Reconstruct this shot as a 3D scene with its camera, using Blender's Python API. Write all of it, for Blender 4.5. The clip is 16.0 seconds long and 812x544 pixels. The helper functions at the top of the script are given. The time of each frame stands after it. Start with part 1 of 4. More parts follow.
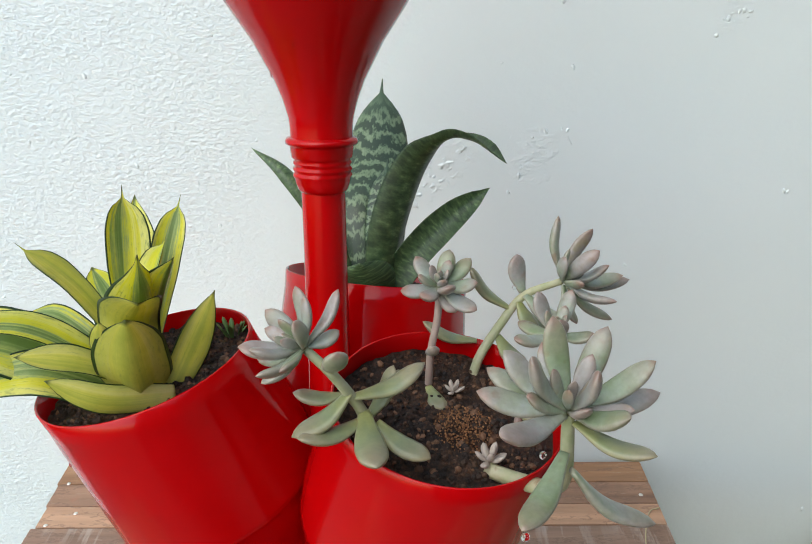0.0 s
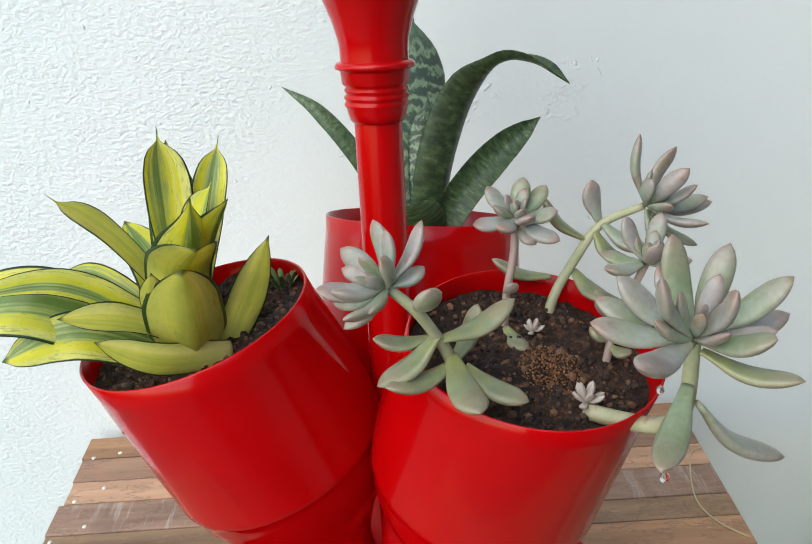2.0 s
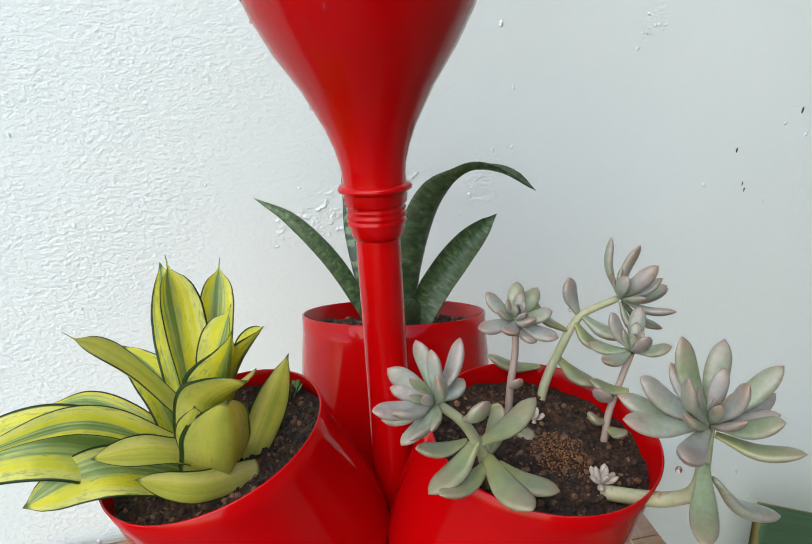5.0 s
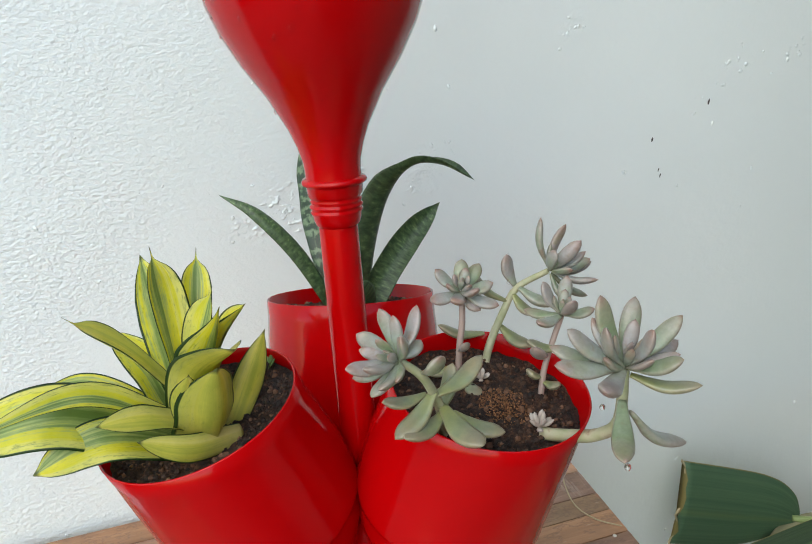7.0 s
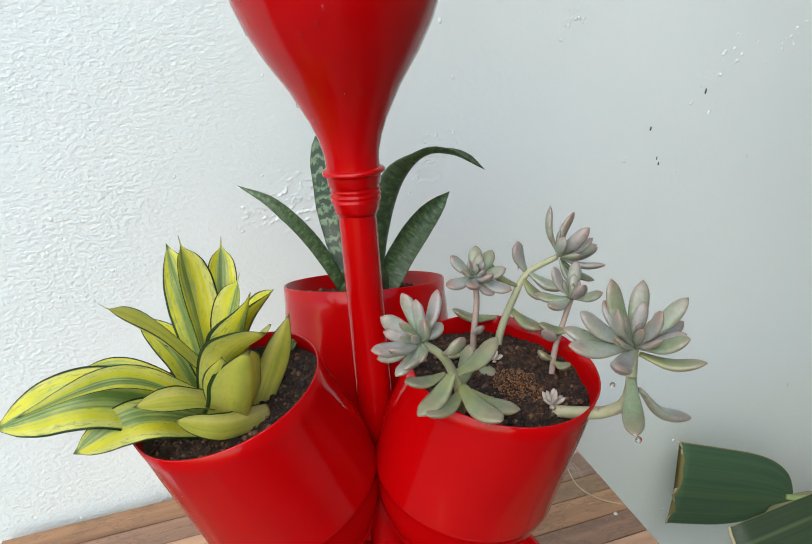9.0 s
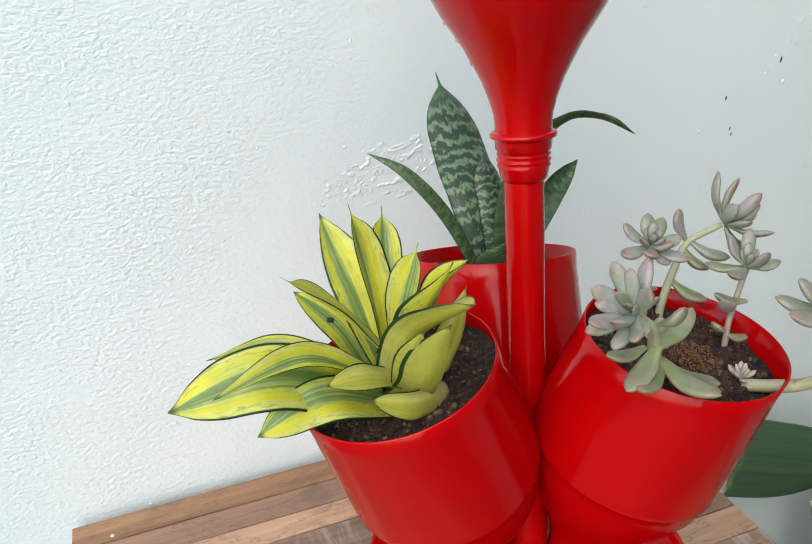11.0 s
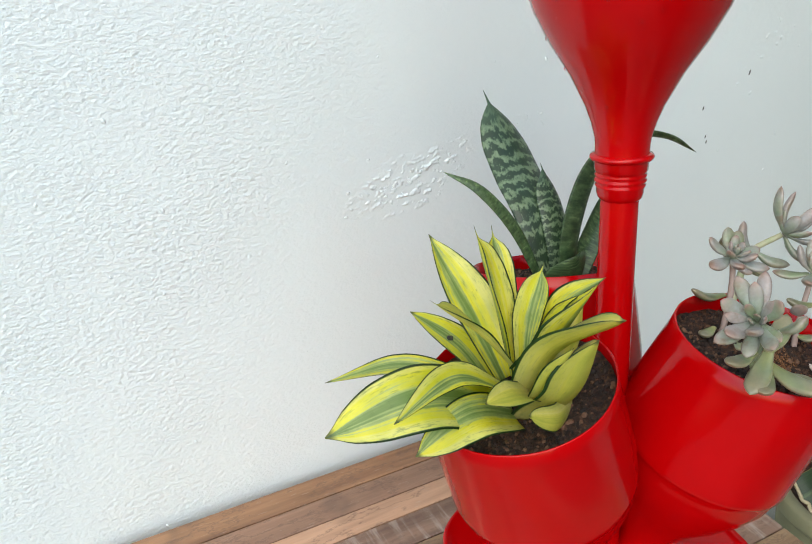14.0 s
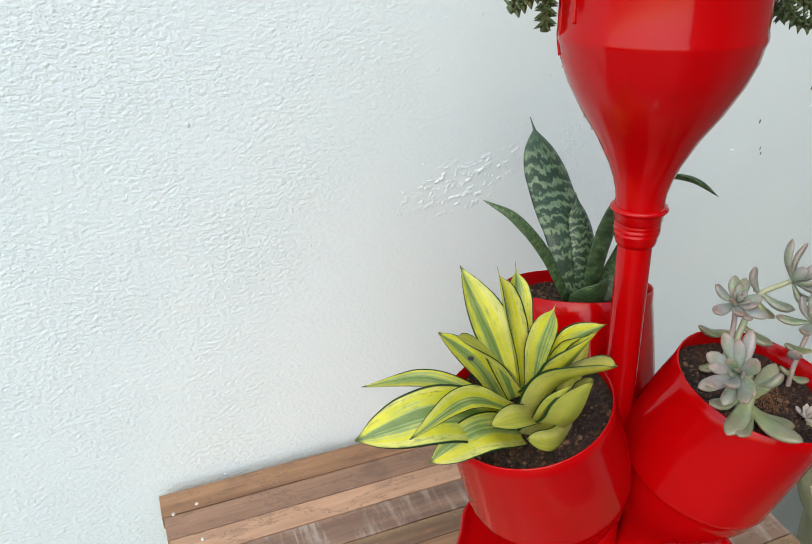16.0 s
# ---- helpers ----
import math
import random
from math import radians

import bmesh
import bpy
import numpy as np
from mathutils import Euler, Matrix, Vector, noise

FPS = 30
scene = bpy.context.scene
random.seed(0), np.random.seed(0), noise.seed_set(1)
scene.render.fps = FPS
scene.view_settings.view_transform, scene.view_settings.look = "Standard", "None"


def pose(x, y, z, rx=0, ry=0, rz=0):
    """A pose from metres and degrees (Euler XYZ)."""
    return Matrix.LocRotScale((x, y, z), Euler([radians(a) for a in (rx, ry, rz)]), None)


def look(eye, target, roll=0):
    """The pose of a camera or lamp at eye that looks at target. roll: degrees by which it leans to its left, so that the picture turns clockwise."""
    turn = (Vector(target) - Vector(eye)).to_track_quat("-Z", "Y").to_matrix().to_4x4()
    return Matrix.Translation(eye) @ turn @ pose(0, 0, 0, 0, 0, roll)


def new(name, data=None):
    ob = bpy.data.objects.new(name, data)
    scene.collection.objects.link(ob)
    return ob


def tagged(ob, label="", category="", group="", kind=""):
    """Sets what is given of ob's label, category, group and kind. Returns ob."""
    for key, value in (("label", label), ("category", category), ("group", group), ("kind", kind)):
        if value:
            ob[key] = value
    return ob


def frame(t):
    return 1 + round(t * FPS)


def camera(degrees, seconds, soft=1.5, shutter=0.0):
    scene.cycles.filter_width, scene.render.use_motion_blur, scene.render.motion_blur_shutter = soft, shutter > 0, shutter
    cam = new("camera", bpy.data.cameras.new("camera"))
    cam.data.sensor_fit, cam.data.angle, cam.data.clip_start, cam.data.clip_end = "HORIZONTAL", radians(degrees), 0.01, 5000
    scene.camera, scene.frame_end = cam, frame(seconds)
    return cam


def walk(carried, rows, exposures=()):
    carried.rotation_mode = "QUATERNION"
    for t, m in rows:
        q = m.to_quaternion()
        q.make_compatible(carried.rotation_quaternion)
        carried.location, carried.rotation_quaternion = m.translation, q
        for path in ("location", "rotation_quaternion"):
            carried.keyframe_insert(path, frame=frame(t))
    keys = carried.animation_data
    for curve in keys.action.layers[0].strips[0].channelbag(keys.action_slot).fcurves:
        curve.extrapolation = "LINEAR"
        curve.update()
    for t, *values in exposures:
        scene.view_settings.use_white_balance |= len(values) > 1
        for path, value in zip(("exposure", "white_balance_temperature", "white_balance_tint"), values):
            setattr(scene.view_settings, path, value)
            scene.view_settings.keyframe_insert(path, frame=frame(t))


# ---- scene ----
cam = camera(56.8, 16.0, soft=1.1)
PATH = [
    (0, (0.002, 0.006, 1.23), (0.017, 1.817, 0.381), -0.0),
    (0.5, (0.001, 0.005, 1.232), (-0.028, 1.817, 0.385), -0.7),
    (1, (-0.007, 0.004, 1.227), (-0.066, 1.799, 0.347), -1.8),
    (1.5, (-0.025, 0.013, 1.213), (-0.057, 1.791, 0.298), -2.6),
    (2, (-0.034, 0.028, 1.208), (0.008, 1.792, 0.267), -2.7),
    (2.5, (-0.042, 0.044, 1.208), (0.093, 1.801, 0.262), -2.2),
    (3, (-0.049, 0.056, 1.206), (0.172, 1.791, 0.235), -2.3),
    (3.5, (-0.057, 0.057, 1.211), (0.22, 1.796, 0.262), -2.2),
    (4, (-0.067, 0.048, 1.218), (0.256, 1.802, 0.314), -1.7),
    (4.2, (-0.073, 0.045, 1.223), (0.26, 1.808, 0.339), -2.1),
    (6.3, (-0.116, -0.014, 1.257), (0.408, 1.752, 0.477), -1.1),
    (6.5, (-0.115, -0.017, 1.257), (0.419, 1.739, 0.46), -1.6),
    (7, (-0.118, -0.02, 1.255), (0.436, 1.713, 0.425), -2.1),
    (7.5, (-0.126, -0.02, 1.254), (0.429, 1.699, 0.396), -2.6),
    (8, (-0.133, -0.028, 1.255), (0.421, 1.691, 0.395), -2.8),
    (8.5, (-0.133, -0.032, 1.259), (0.449, 1.684, 0.411), -2.4),
    (9, (-0.136, -0.032, 1.262), (0.431, 1.683, 0.404), -2.2),
    (9.5, (-0.165, -0.02, 1.256), (0.396, 1.693, 0.388), -1.9),
    (10, (-0.192, -0.001, 1.248), (0.371, 1.705, 0.369), -1.9),
    (12.5, (-0.276, 0.046, 1.256), (0.516, 1.626, 0.319), -1.1),
    (13, (-0.298, 0.061, 1.254), (0.557, 1.613, 0.327), -0.7),
    (13.5, (-0.319, 0.068, 1.256), (0.546, 1.616, 0.333), -0.6),
    (14, (-0.333, 0.061, 1.269), (0.51, 1.626, 0.353), 0.1),
    (14.5, (-0.338, 0.036, 1.32), (0.385, 1.633, 0.357), 0.9),
    (15, (-0.325, 0.013, 1.35), (0.305, 1.616, 0.332), 1.6),
    (15.5, (-0.317, 0.01, 1.354), (0.295, 1.605, 0.313), 1.7),
    (16, (-0.33, 0.025, 1.339), (0.326, 1.604, 0.302), 1.4),
]
walk(cam, [(t, look(eye, target, roll)) for t, eye, target, roll in PATH], [(t, e + 0.08, 6860, 5) for t, e in ((0.0, 1.3), (1.5, 1.36), (3.5, 1.46), (4.0, 1.36), (4.5, 1.34), (6.5, 1.22), (7.0, 1.22), (8.0, 1.34), (9.0, 1.3), (12.5, 1.34), (14.0, 1.31), (14.5, 1.24), (16.0, 1.24))])

# ---- world and light ----
world = bpy.data.worlds.new("sky")
scene.world = world
world.use_nodes = True
wn = world.node_tree
sky = wn.nodes.new("ShaderNodeTexSky")
sky.sky_type, sky.sun_disc = "NISHITA", False
sky.sun_elevation, sky.sun_rotation = radians(48), radians(-141)
bg = wn.nodes["Background"]
bg.inputs["Strength"].default_value = 0.132
wn.links.new(sky.outputs["Color"], bg.inputs["Color"])
sun = new("sun", bpy.data.lights.new("sun", "SUN"))
sun.data.energy, sun.data.angle, sun.data.color = 0.64, radians(70), (1.0, 0.97, 0.92)
sun.matrix_world = look((-1.35, -1.25, 3.3), (0, 0.4, 0.9))


# ---- materials ----
def mat(name, rough=0.6):
    m = bpy.data.materials.new(name)
    m.use_nodes = True
    b = m.node_tree.nodes["Principled BSDF"]
    b.inputs["Roughness"].default_value = rough
    return m, m.node_tree, b


def node(t, kind, **sockets):
    n = t.nodes.new(kind)
    for k, v in sockets.items():
        n.inputs[k.replace("_", " ")].default_value = v
    return n


def ramp(t, fac, *stops):
    n = t.nodes.new("ShaderNodeValToRGB")
    el = n.color_ramp.elements
    while len(el) < len(stops):
        el.new(0.5)
    for e, (p, c) in zip(el, stops):
        e.position, e.color = p, (*c, 1)
    t.links.new(fac, n.inputs["Fac"])
    return n.outputs["Color"]


def coords(t, scale=(1, 1, 1), which="Object"):
    c = t.nodes.new("ShaderNodeTexCoord")
    m = t.nodes.new("ShaderNodeMapping")
    m.inputs["Scale"].default_value = scale
    t.links.new(c.outputs[which], m.inputs["Vector"])
    return m.outputs["Vector"]


def noise_of(t, vec, scale, detail=4, rough=0.55):
    n = node(t, "ShaderNodeTexNoise", Scale=scale, Detail=detail, Roughness=rough)
    t.links.new(vec, n.inputs["Vector"])
    return n.outputs["Fac"]


def mixc(t, fac, a, b, blend="MIX"):
    n = t.nodes.new("ShaderNodeMix")
    n.data_type, n.blend_type = "RGBA", blend
    for sock, v in ((n.inputs[0], fac), (n.inputs[6], a), (n.inputs[7], b)):
        if isinstance(v, (int, float)):
            sock.default_value = v
        elif isinstance(v, tuple):
            sock.default_value = (*v, 1)
        else:
            t.links.new(v, sock)
    return n.outputs[2]


def maths(t, op, a, b=0.0):
    n = t.nodes.new("ShaderNodeMath")
    n.operation = op
    for sock, v in zip(n.inputs, (a, b)):
        if isinstance(v, (int, float)):
            sock.default_value = v
        else:
            t.links.new(v, sock)
    return n.outputs[0]


def bump(t, b, height, dist, strength=1.0):
    n = node(t, "ShaderNodeBump", Strength=strength, Distance=dist)
    t.links.new(height, n.inputs["Height"])
    t.links.new(n.outputs["Normal"], b.inputs["Normal"])


def red_paint():
    m, t, b = mat("red_paint", 0.22)
    v = coords(t)
    col = ramp(t, noise_of(t, v, 28, 3), (0.3, (0.40, 0.0004, 0.0016)), (0.7, (0.445, 0.0008, 0.0026)))
    t.links.new(col, b.inputs["Base Color"])
    r = ramp(t, noise_of(t, v, 45, 5), (0.3, (0.08,) * 3), (0.75, (0.17,) * 3))
    t.links.new(r, b.inputs["Roughness"])
    bump(t, b, maths(t, "ADD", noise_of(t, v, 60, 3), maths(t, "MULTIPLY", noise_of(t, v, 420, 2), 0.06)), 0.0006, 0.3)
    b.inputs["Specular IOR Level"].default_value = 0.26
    return m


def wall_paint():
    m, t, b = mat("rough_white_plaster", 0.75)
    v = coords(t)
    col = ramp(t, noise_of(t, v, 2.2, 5), (0.3, (0.70, 0.775, 0.765)), (0.7, (0.75, 0.815, 0.805)))
    t.links.new(col, b.inputs["Base Color"])
    c = t.nodes.new("ShaderNodeTexCoord")
    sep = t.nodes.new("ShaderNodeSeparateXYZ")
    t.links.new(c.outputs["Object"], sep.inputs[0])
    # the stippled coat fades out into smoother trowelled plaster
    fade = maths(t, "ADD", maths(t, "MULTIPLY", sep.outputs[0], -1.9), maths(t, "MULTIPLY", noise_of(t, v, 5.0, 4), 0.8))
    rough = ramp(t, fade, (0.30, (0.10,) * 3), (0.90, (1, 1, 1)))
    flat = coords(t, (0.70, 1, 1))
    grains = ramp(t, noise_of(t, flat, 270, 2, 0.5), (0.30, (0, 0, 0)), (0.78, (1, 1, 1)))
    small = noise_of(t, flat, 640, 3, 0.6)
    patchy = ramp(t, noise_of(t, v, 13, 3), (0.30, (0.55,) * 3), (0.6, (1, 1, 1)))
    stip = maths(t, "MULTIPLY", maths(t, "ADD", grains, maths(t, "MULTIPLY", small, 0.75)), maths(t, "MULTIPLY", rough, patchy))
    swell = maths(t, "ADD", maths(t, "MULTIPLY", noise_of(t, v, 24, 3), 0.9), maths(t, "MULTIPLY", noise_of(t, coords(t, (0.8, 1, 1)), 95, 2), 0.28))
    chips = ramp(t, noise_of(t, coords(t, (0.7, 1, 1.3)), 120, 4, 0.65), (0.40, (0, 0, 0)), (0.62, (1, 1, 1)))
    for px, pz, sx, sz, amount in ((0.122, 1.032, 0.03, 0.035, 1.3), (0.286, 1.165, 0.025, 0.03, 1.2), (0.49, 1.10, 0.06, 0.03, 0.8)):
        dx = maths(t, "DIVIDE", maths(t, "SUBTRACT", sep.outputs[0], px), sx)
        dz = maths(t, "DIVIDE", maths(t, "SUBTRACT", maths(t, "SUBTRACT", sep.outputs[2], pz), maths(t, "MULTIPLY", dx, sz * 0.5)), sz)
        d2 = maths(t, "ADD", maths(t, "MULTIPLY", dx, dx), maths(t, "MULTIPLY", dz, dz))
        spot = ramp(t, maths(t, "ADD", d2, maths(t, "MULTIPLY", noise_of(t, v, 40, 3), 0.8)), (0.35, (amount * 0.45,) * 3), (1.0, (0, 0, 0)))
        stip = maths(t, "ADD", stip, maths(t, "MULTIPLY", spot, chips))
    bump(t, b, maths(t, "ADD", stip, swell), 0.0017, 0.56)
    return m


def crumbs(name, *cols):
    m, t, b = mat(name, 0.8)
    g = t.nodes.new("ShaderNodeNewGeometry")
    t.links.new(ramp(t, g.outputs["Random Per Island"], (0.0, cols[0]), (0.6, cols[1]), (1.0, cols[2])), b.inputs["Base Color"])
    return m


def plain(name, colour, rough=0.7):
    """Painted or cast surface with faint mottling."""
    m, t, b = mat(name, rough)
    v = coords(t)
    lo, hi = tuple(k * 0.85 for k in colour), tuple(min(k * 1.12, 1) for k in colour)
    t.links.new(ramp(t, noise_of(t, v, 18, 5), (0.3, lo), (0.7, hi)), b.inputs["Base Color"])
    bump(t, b, noise_of(t, v, 90, 4), 0.002, 0.4)
    return m


def wood(name, tone, scuff=0.0):
    """Reddish planed board; scuff: how much pale sawn-across wear it shows."""
    m, t, b = mat(name, 0.5)
    info = t.nodes.new("ShaderNodeObjectInfo")
    v = coords(t, (1.2, 14, 14))
    off = t.nodes.new("ShaderNodeVectorMath")
    off.operation = "ADD"
    t.links.new(v, off.inputs[0])
    comb = t.nodes.new("ShaderNodeCombineXYZ")
    for k in range(3):
        t.links.new(maths(t, "MULTIPLY", info.outputs["Random"], 37.0 + 11 * k), comb.inputs[k])
    t.links.new(comb.outputs[0], off.inputs[1])
    w = off.outputs[0]
    wide = ramp(t, noise_of(t, w, 0.9, 3), (0.35, tuple(k * 0.82 for k in tone)), (0.65, tuple(k * 1.14 for k in tone)))
    base = mixc(t, 1.0, wide, ramp(t, info.outputs["Random"], (0.0, (0.9, 0.9, 0.92)), (1.0, (1.08, 1.06, 1.04))), "MULTIPLY")
    grain = ramp(t, noise_of(t, w, 6, 6, 0.65), (0.3, (0.66, 0.62, 0.60)), (0.75, (1.18, 1.15, 1.12)))
    col = mixc(t, 1.0, base, grain, "MULTIPLY")
    stain = ramp(t, noise_of(t, w, 1.6, 4), (0.52, (1, 1, 1)), (0.70, (0.50, 0.43, 0.40)))
    col = mixc(t, 1.0, col, stain, "MULTIPLY")
    fine = noise_of(t, coords(t, (6, 40, 40)), 9, 4, 0.7)
    col = mixc(t, ramp(t, fine, (0.60, (0, 0, 0)), (0.72, (0.35, 0.35, 0.35))), col, (0.50, 0.42, 0.35))
    blot = noise_of(t, coords(t), 14, 3)
    col = mixc(t, ramp(t, blot, (0.60, (0, 0, 0)), (0.70, (0.5, 0.5, 0.5))), col, (0.13, 0.08, 0.055))
    # dark cracks and knots, a reddish smear here and there
    knot = noise_of(t, coords(t, (9, 26, 26)), 1.0, 6, 0.7)
    line = maths(t, "ABSOLUTE", maths(t, "SUBTRACT", knot, 0.5))
    col = mixc(t, ramp(t, line, (0.0, (0.55, 0.55, 0.55)), (0.018, (0, 0, 0))), col, (0.12, 0.07, 0.05))
    smear = noise_of(t, coords(t, (1, 1.3, 1)), 17, 3)
    col = mixc(t, ramp(t, smear, (0.66, (0, 0, 0)), (0.76, (0.4, 0.4, 0.4))), col, (0.45, 0.13, 0.075))
    if scuff:
        across = noise_of(t, coords(t, (95, 12, 12)), 1.0, 4, 0.65)
        where = noise_of(t, coords(t), 11, 2)
        worn = maths(t, "MULTIPLY", ramp(t, across, (0.50, (0, 0, 0)), (0.62, (1, 1, 1))), ramp(t, where, (0.42, (0, 0, 0)), (0.56, (scuff,) * 3)))
        col = mixc(t, worn, col, (0.50, 0.44, 0.38))
    t.links.new(col, b.inputs["Base Color"])
    bump(t, b, noise_of(t, w, 12, 5), 0.0015, 0.5)
    return m


def soil():
    m, t, b = mat("wet_potting_soil", 0.85)
    v = coords(t)
    col = ramp(t, noise_of(t, v, 260, 5, 0.7), (0.34, (0.009, 0.006, 0.004)), (0.52, (0.048, 0.024, 0.013)), (0.70, (0.16, 0.075, 0.036)))
    damp = ramp(t, noise_of(t, v, 38, 3), (0.40, (0.55, 0.52, 0.50)), (0.62, (1.25, 1.15, 1.05)))
    col = mixc(t, 1.0, col, damp, "MULTIPLY")
    t.links.new(col, b.inputs["Base Color"])
    bump(t, b, noise_of(t, v, 260, 5, 0.75), 0.004, 1.0)
    return m


RED, WALL, SOIL = red_paint(), wall_paint(), soil()
WOODS = [wood("tan_board", (0.38, 0.215, 0.115)), wood("brown_board", (0.30, 0.18, 0.118)), wood("light_board", (0.45, 0.28, 0.18)),
         wood("scuffed_board", (0.30, 0.195, 0.14), 0.5), wood("olive_board", (0.33, 0.215, 0.12))]
WOOD = WOODS[1]
CONCRETE, HOUSE = plain("concrete", (0.10, 0.097, 0.09)), plain("house_paint", (0.24, 0.232, 0.215))
CRUMB, CLAY = crumbs("soil_crumbs", (0.006, 0.004, 0.003), (0.036, 0.019, 0.011), (0.19, 0.095, 0.050)), crumbs("clay_crumbs", (0.09, 0.038, 0.014), (0.20, 0.085, 0.03), (0.30, 0.14, 0.055))
CREAM, STAIN = plain("cream_pot", (0.27, 0.26, 0.155)), plain("dark_stain", (0.05, 0.05, 0.05))
METAL, _t, _b = mat("nail_metal", 0.3)
_b.inputs["Base Color"].default_value, _b.inputs["Metallic"].default_value = (0.8, 0.78, 0.74, 1), 1.0
WATER, _t, _b = mat("water", 0.03)
_b.inputs["Base Color"].default_value, _b.inputs["Transmission Weight"].default_value, _b.inputs["IOR"].default_value = (1, 1, 1, 1), 1.0, 1.33


# ---- mesh tools ----
def part(name, bm, material, parent=None, label="", smooth=True, angle=None):
    me = bpy.data.meshes.new(name)
    bm.normal_update()
    bm.to_mesh(me)
    bm.free()
    if smooth:
        me.polygons.foreach_set("use_smooth", [True] * len(me.polygons))
        if angle:
            me.set_sharp_from_angle(angle=radians(angle))
    me.materials.append(material)
    ob = new(name, me)
    ob.parent = parent
    if label:
        ob["label"] = label
    return ob


def box(bm, x0, y0, z0, x1, y1, z1, bevel=0.0):
    r = bmesh.ops.create_cube(bm, size=1)
    bmesh.ops.transform(bm, matrix=pose((x0 + x1) / 2, (y0 + y1) / 2, (z0 + z1) / 2) @ Matrix.Diagonal((x1 - x0, y1 - y0, z1 - z0, 1)), verts=r["verts"])
    if bevel:
        es = {e for v in r["verts"] for e in v.link_edges}
        bmesh.ops.bevel(bm, geom=list(es), offset=bevel, segments=2, affect="EDGES", profile=0.6)
    return bm


def lathe(bm, rows, m, n=64, wob=None):
    """Turns (radius, height) rows about the z axis of m. wob(angle, height) scales the radius."""
    rings = []
    for r, h in rows:
        ring = []
        for k in range(n):
            a = 2 * math.pi * k / n
            q = r * (wob(a, h) if wob else 1)
            ring.append(bm.verts.new(m @ Vector((q * math.cos(a), q * math.sin(a), h))))
        rings.append(ring)
    for a, b in zip(rings, rings[1:]):
        for k in range(n):
            bm.faces.new((a[k], a[(k + 1) % n], b[(k + 1) % n], b[k]))
    return bm


def spline(pts, n):
    """n + 1 points along a smooth curve through pts."""
    p = [Vector(q) for q in pts]
    p = [p[0] * 2 - p[1], *p, p[-1] * 2 - p[-2]]
    out = []
    spans = len(p) - 3
    for i in range(n + 1):
        f = i / n * spans
        k = min(int(f), spans - 1)
        f -= k
        a, b, c, d = p[k:k + 4]
        out.append(0.5 * ((2 * b) + (c - a) * f + (2 * a - 5 * b + 4 * c - d) * f * f + (3 * b - a - 3 * c + d) * f ** 3))
    return out


def tube(bm, pts, radii, n=16, k=10):
    sp = spline(pts, n)
    rings = []
    for i, p in enumerate(sp):
        t = (sp[min(i + 1, n)] - sp[max(i - 1, 0)]).normalized()
        q = t.to_track_quat("Z", "X").to_matrix()
        f = i / n * (len(radii) - 1)
        a = min(int(f), len(radii) - 2)
        r = radii[a] + (radii[a + 1] - radii[a]) * (f - a)
        rings.append([bm.verts.new(p + q @ Vector((r * math.cos(2 * math.pi * j / k), r * math.sin(2 * math.pi * j / k), 0))) for j in range(k)])
    for a, b in zip(rings, rings[1:]):
        for j in range(k):
            bm.faces.new((a[j], a[(j + 1) % k], b[(j + 1) % k], b[j]))
    bm.faces.new(rings[0][::-1])
    bm.faces.new(rings[-1])
    return bm


def axis_pose(origin, direction):
    d = Vector(direction).normalized()
    return Matrix.Translation(origin) @ d.to_track_quat("Z", "X").to_matrix().to_4x4()


# ---- setting ----
wall = tagged(part("wall_back", box(bmesh.new(), -3.0, 0.667, -0.2, 3.0, 0.82, 2.6), WALL, smooth=False), "rough white-painted plaster wall behind the table", "wall", kind="structure")
floor = tagged(part("floor", box(bmesh.new(), -3.0, -3.0, -0.2, 3.0, 0.667, 0.0), CONCRETE, smooth=False), "plain grey concrete patio floor", "floor", kind="structure")
tagged(part("wall_house", box(bmesh.new(), -0.30, -1.5, 0.0, 3.0, -1.35, 2.1), HOUSE, smooth=False), "plain painted house wall across the patio", "wall", kind="structure")
# out of view, added to block light from the right
tagged(part("wall_side", box(bmesh.new(), 0.90, -1.35, 0.0, 1.05, 0.667, 2.4), HOUSE, smooth=False), "plain unseen wall added to keep light off the right side", "wall", kind="structure")
# slab added overhead, never in view: cuts the sky so the wall darkens rightwards
tagged(part("ceiling", box(bmesh.new(), 0.50, -1.35, 1.72, 0.90, 0.667, 1.82), HOUSE, smooth=False), "plain unseen slab added overhead to shade the right side", "roof", kind="structure")


def lump(bm, m, seg=8):
    bmesh.ops.create_uvsphere(bm, u_segments=seg, v_segments=max(5, seg // 2 + 1), radius=1, matrix=m)


# plaster lumps, drips and stains on the wall: x, z, size
rnd = random.Random(4)
bm = bmesh.new()
LUMPS = [(0.359, 1.002, 3), (0.432, 0.977, 2.2), (0.535, 0.985, 2.8), (0.682, 0.617, 4), (0.22, 0.927, 2.2), (0.462, 0.618, 3.5), (0.487, 0.572, 3),
         (0.485, 0.444, 3), (0.362, 1.001, 2.4), (0.152, 1.115, 2.6), (0.139, 1.17, 3.2), (-0.27, 1.108, 2.6), (-0.046, 1.184, 2), (-0.24, 0.784, 2.2),
         (-0.28, 0.691, 3), (0.527, 0.937, 2), (-0.035, 1.135, 1.8), (0.152, 1.06, 2), (0.47, 1.045, 3)]
for x, z, r in LUMPS:
    r *= 0.00075
    lump(bm, pose(x, 0.667, z, 0, rnd.uniform(-40, 40), 0) @ Matrix.Diagonal((r * 0.8, r * 0.5, r * 1.3, 1)))
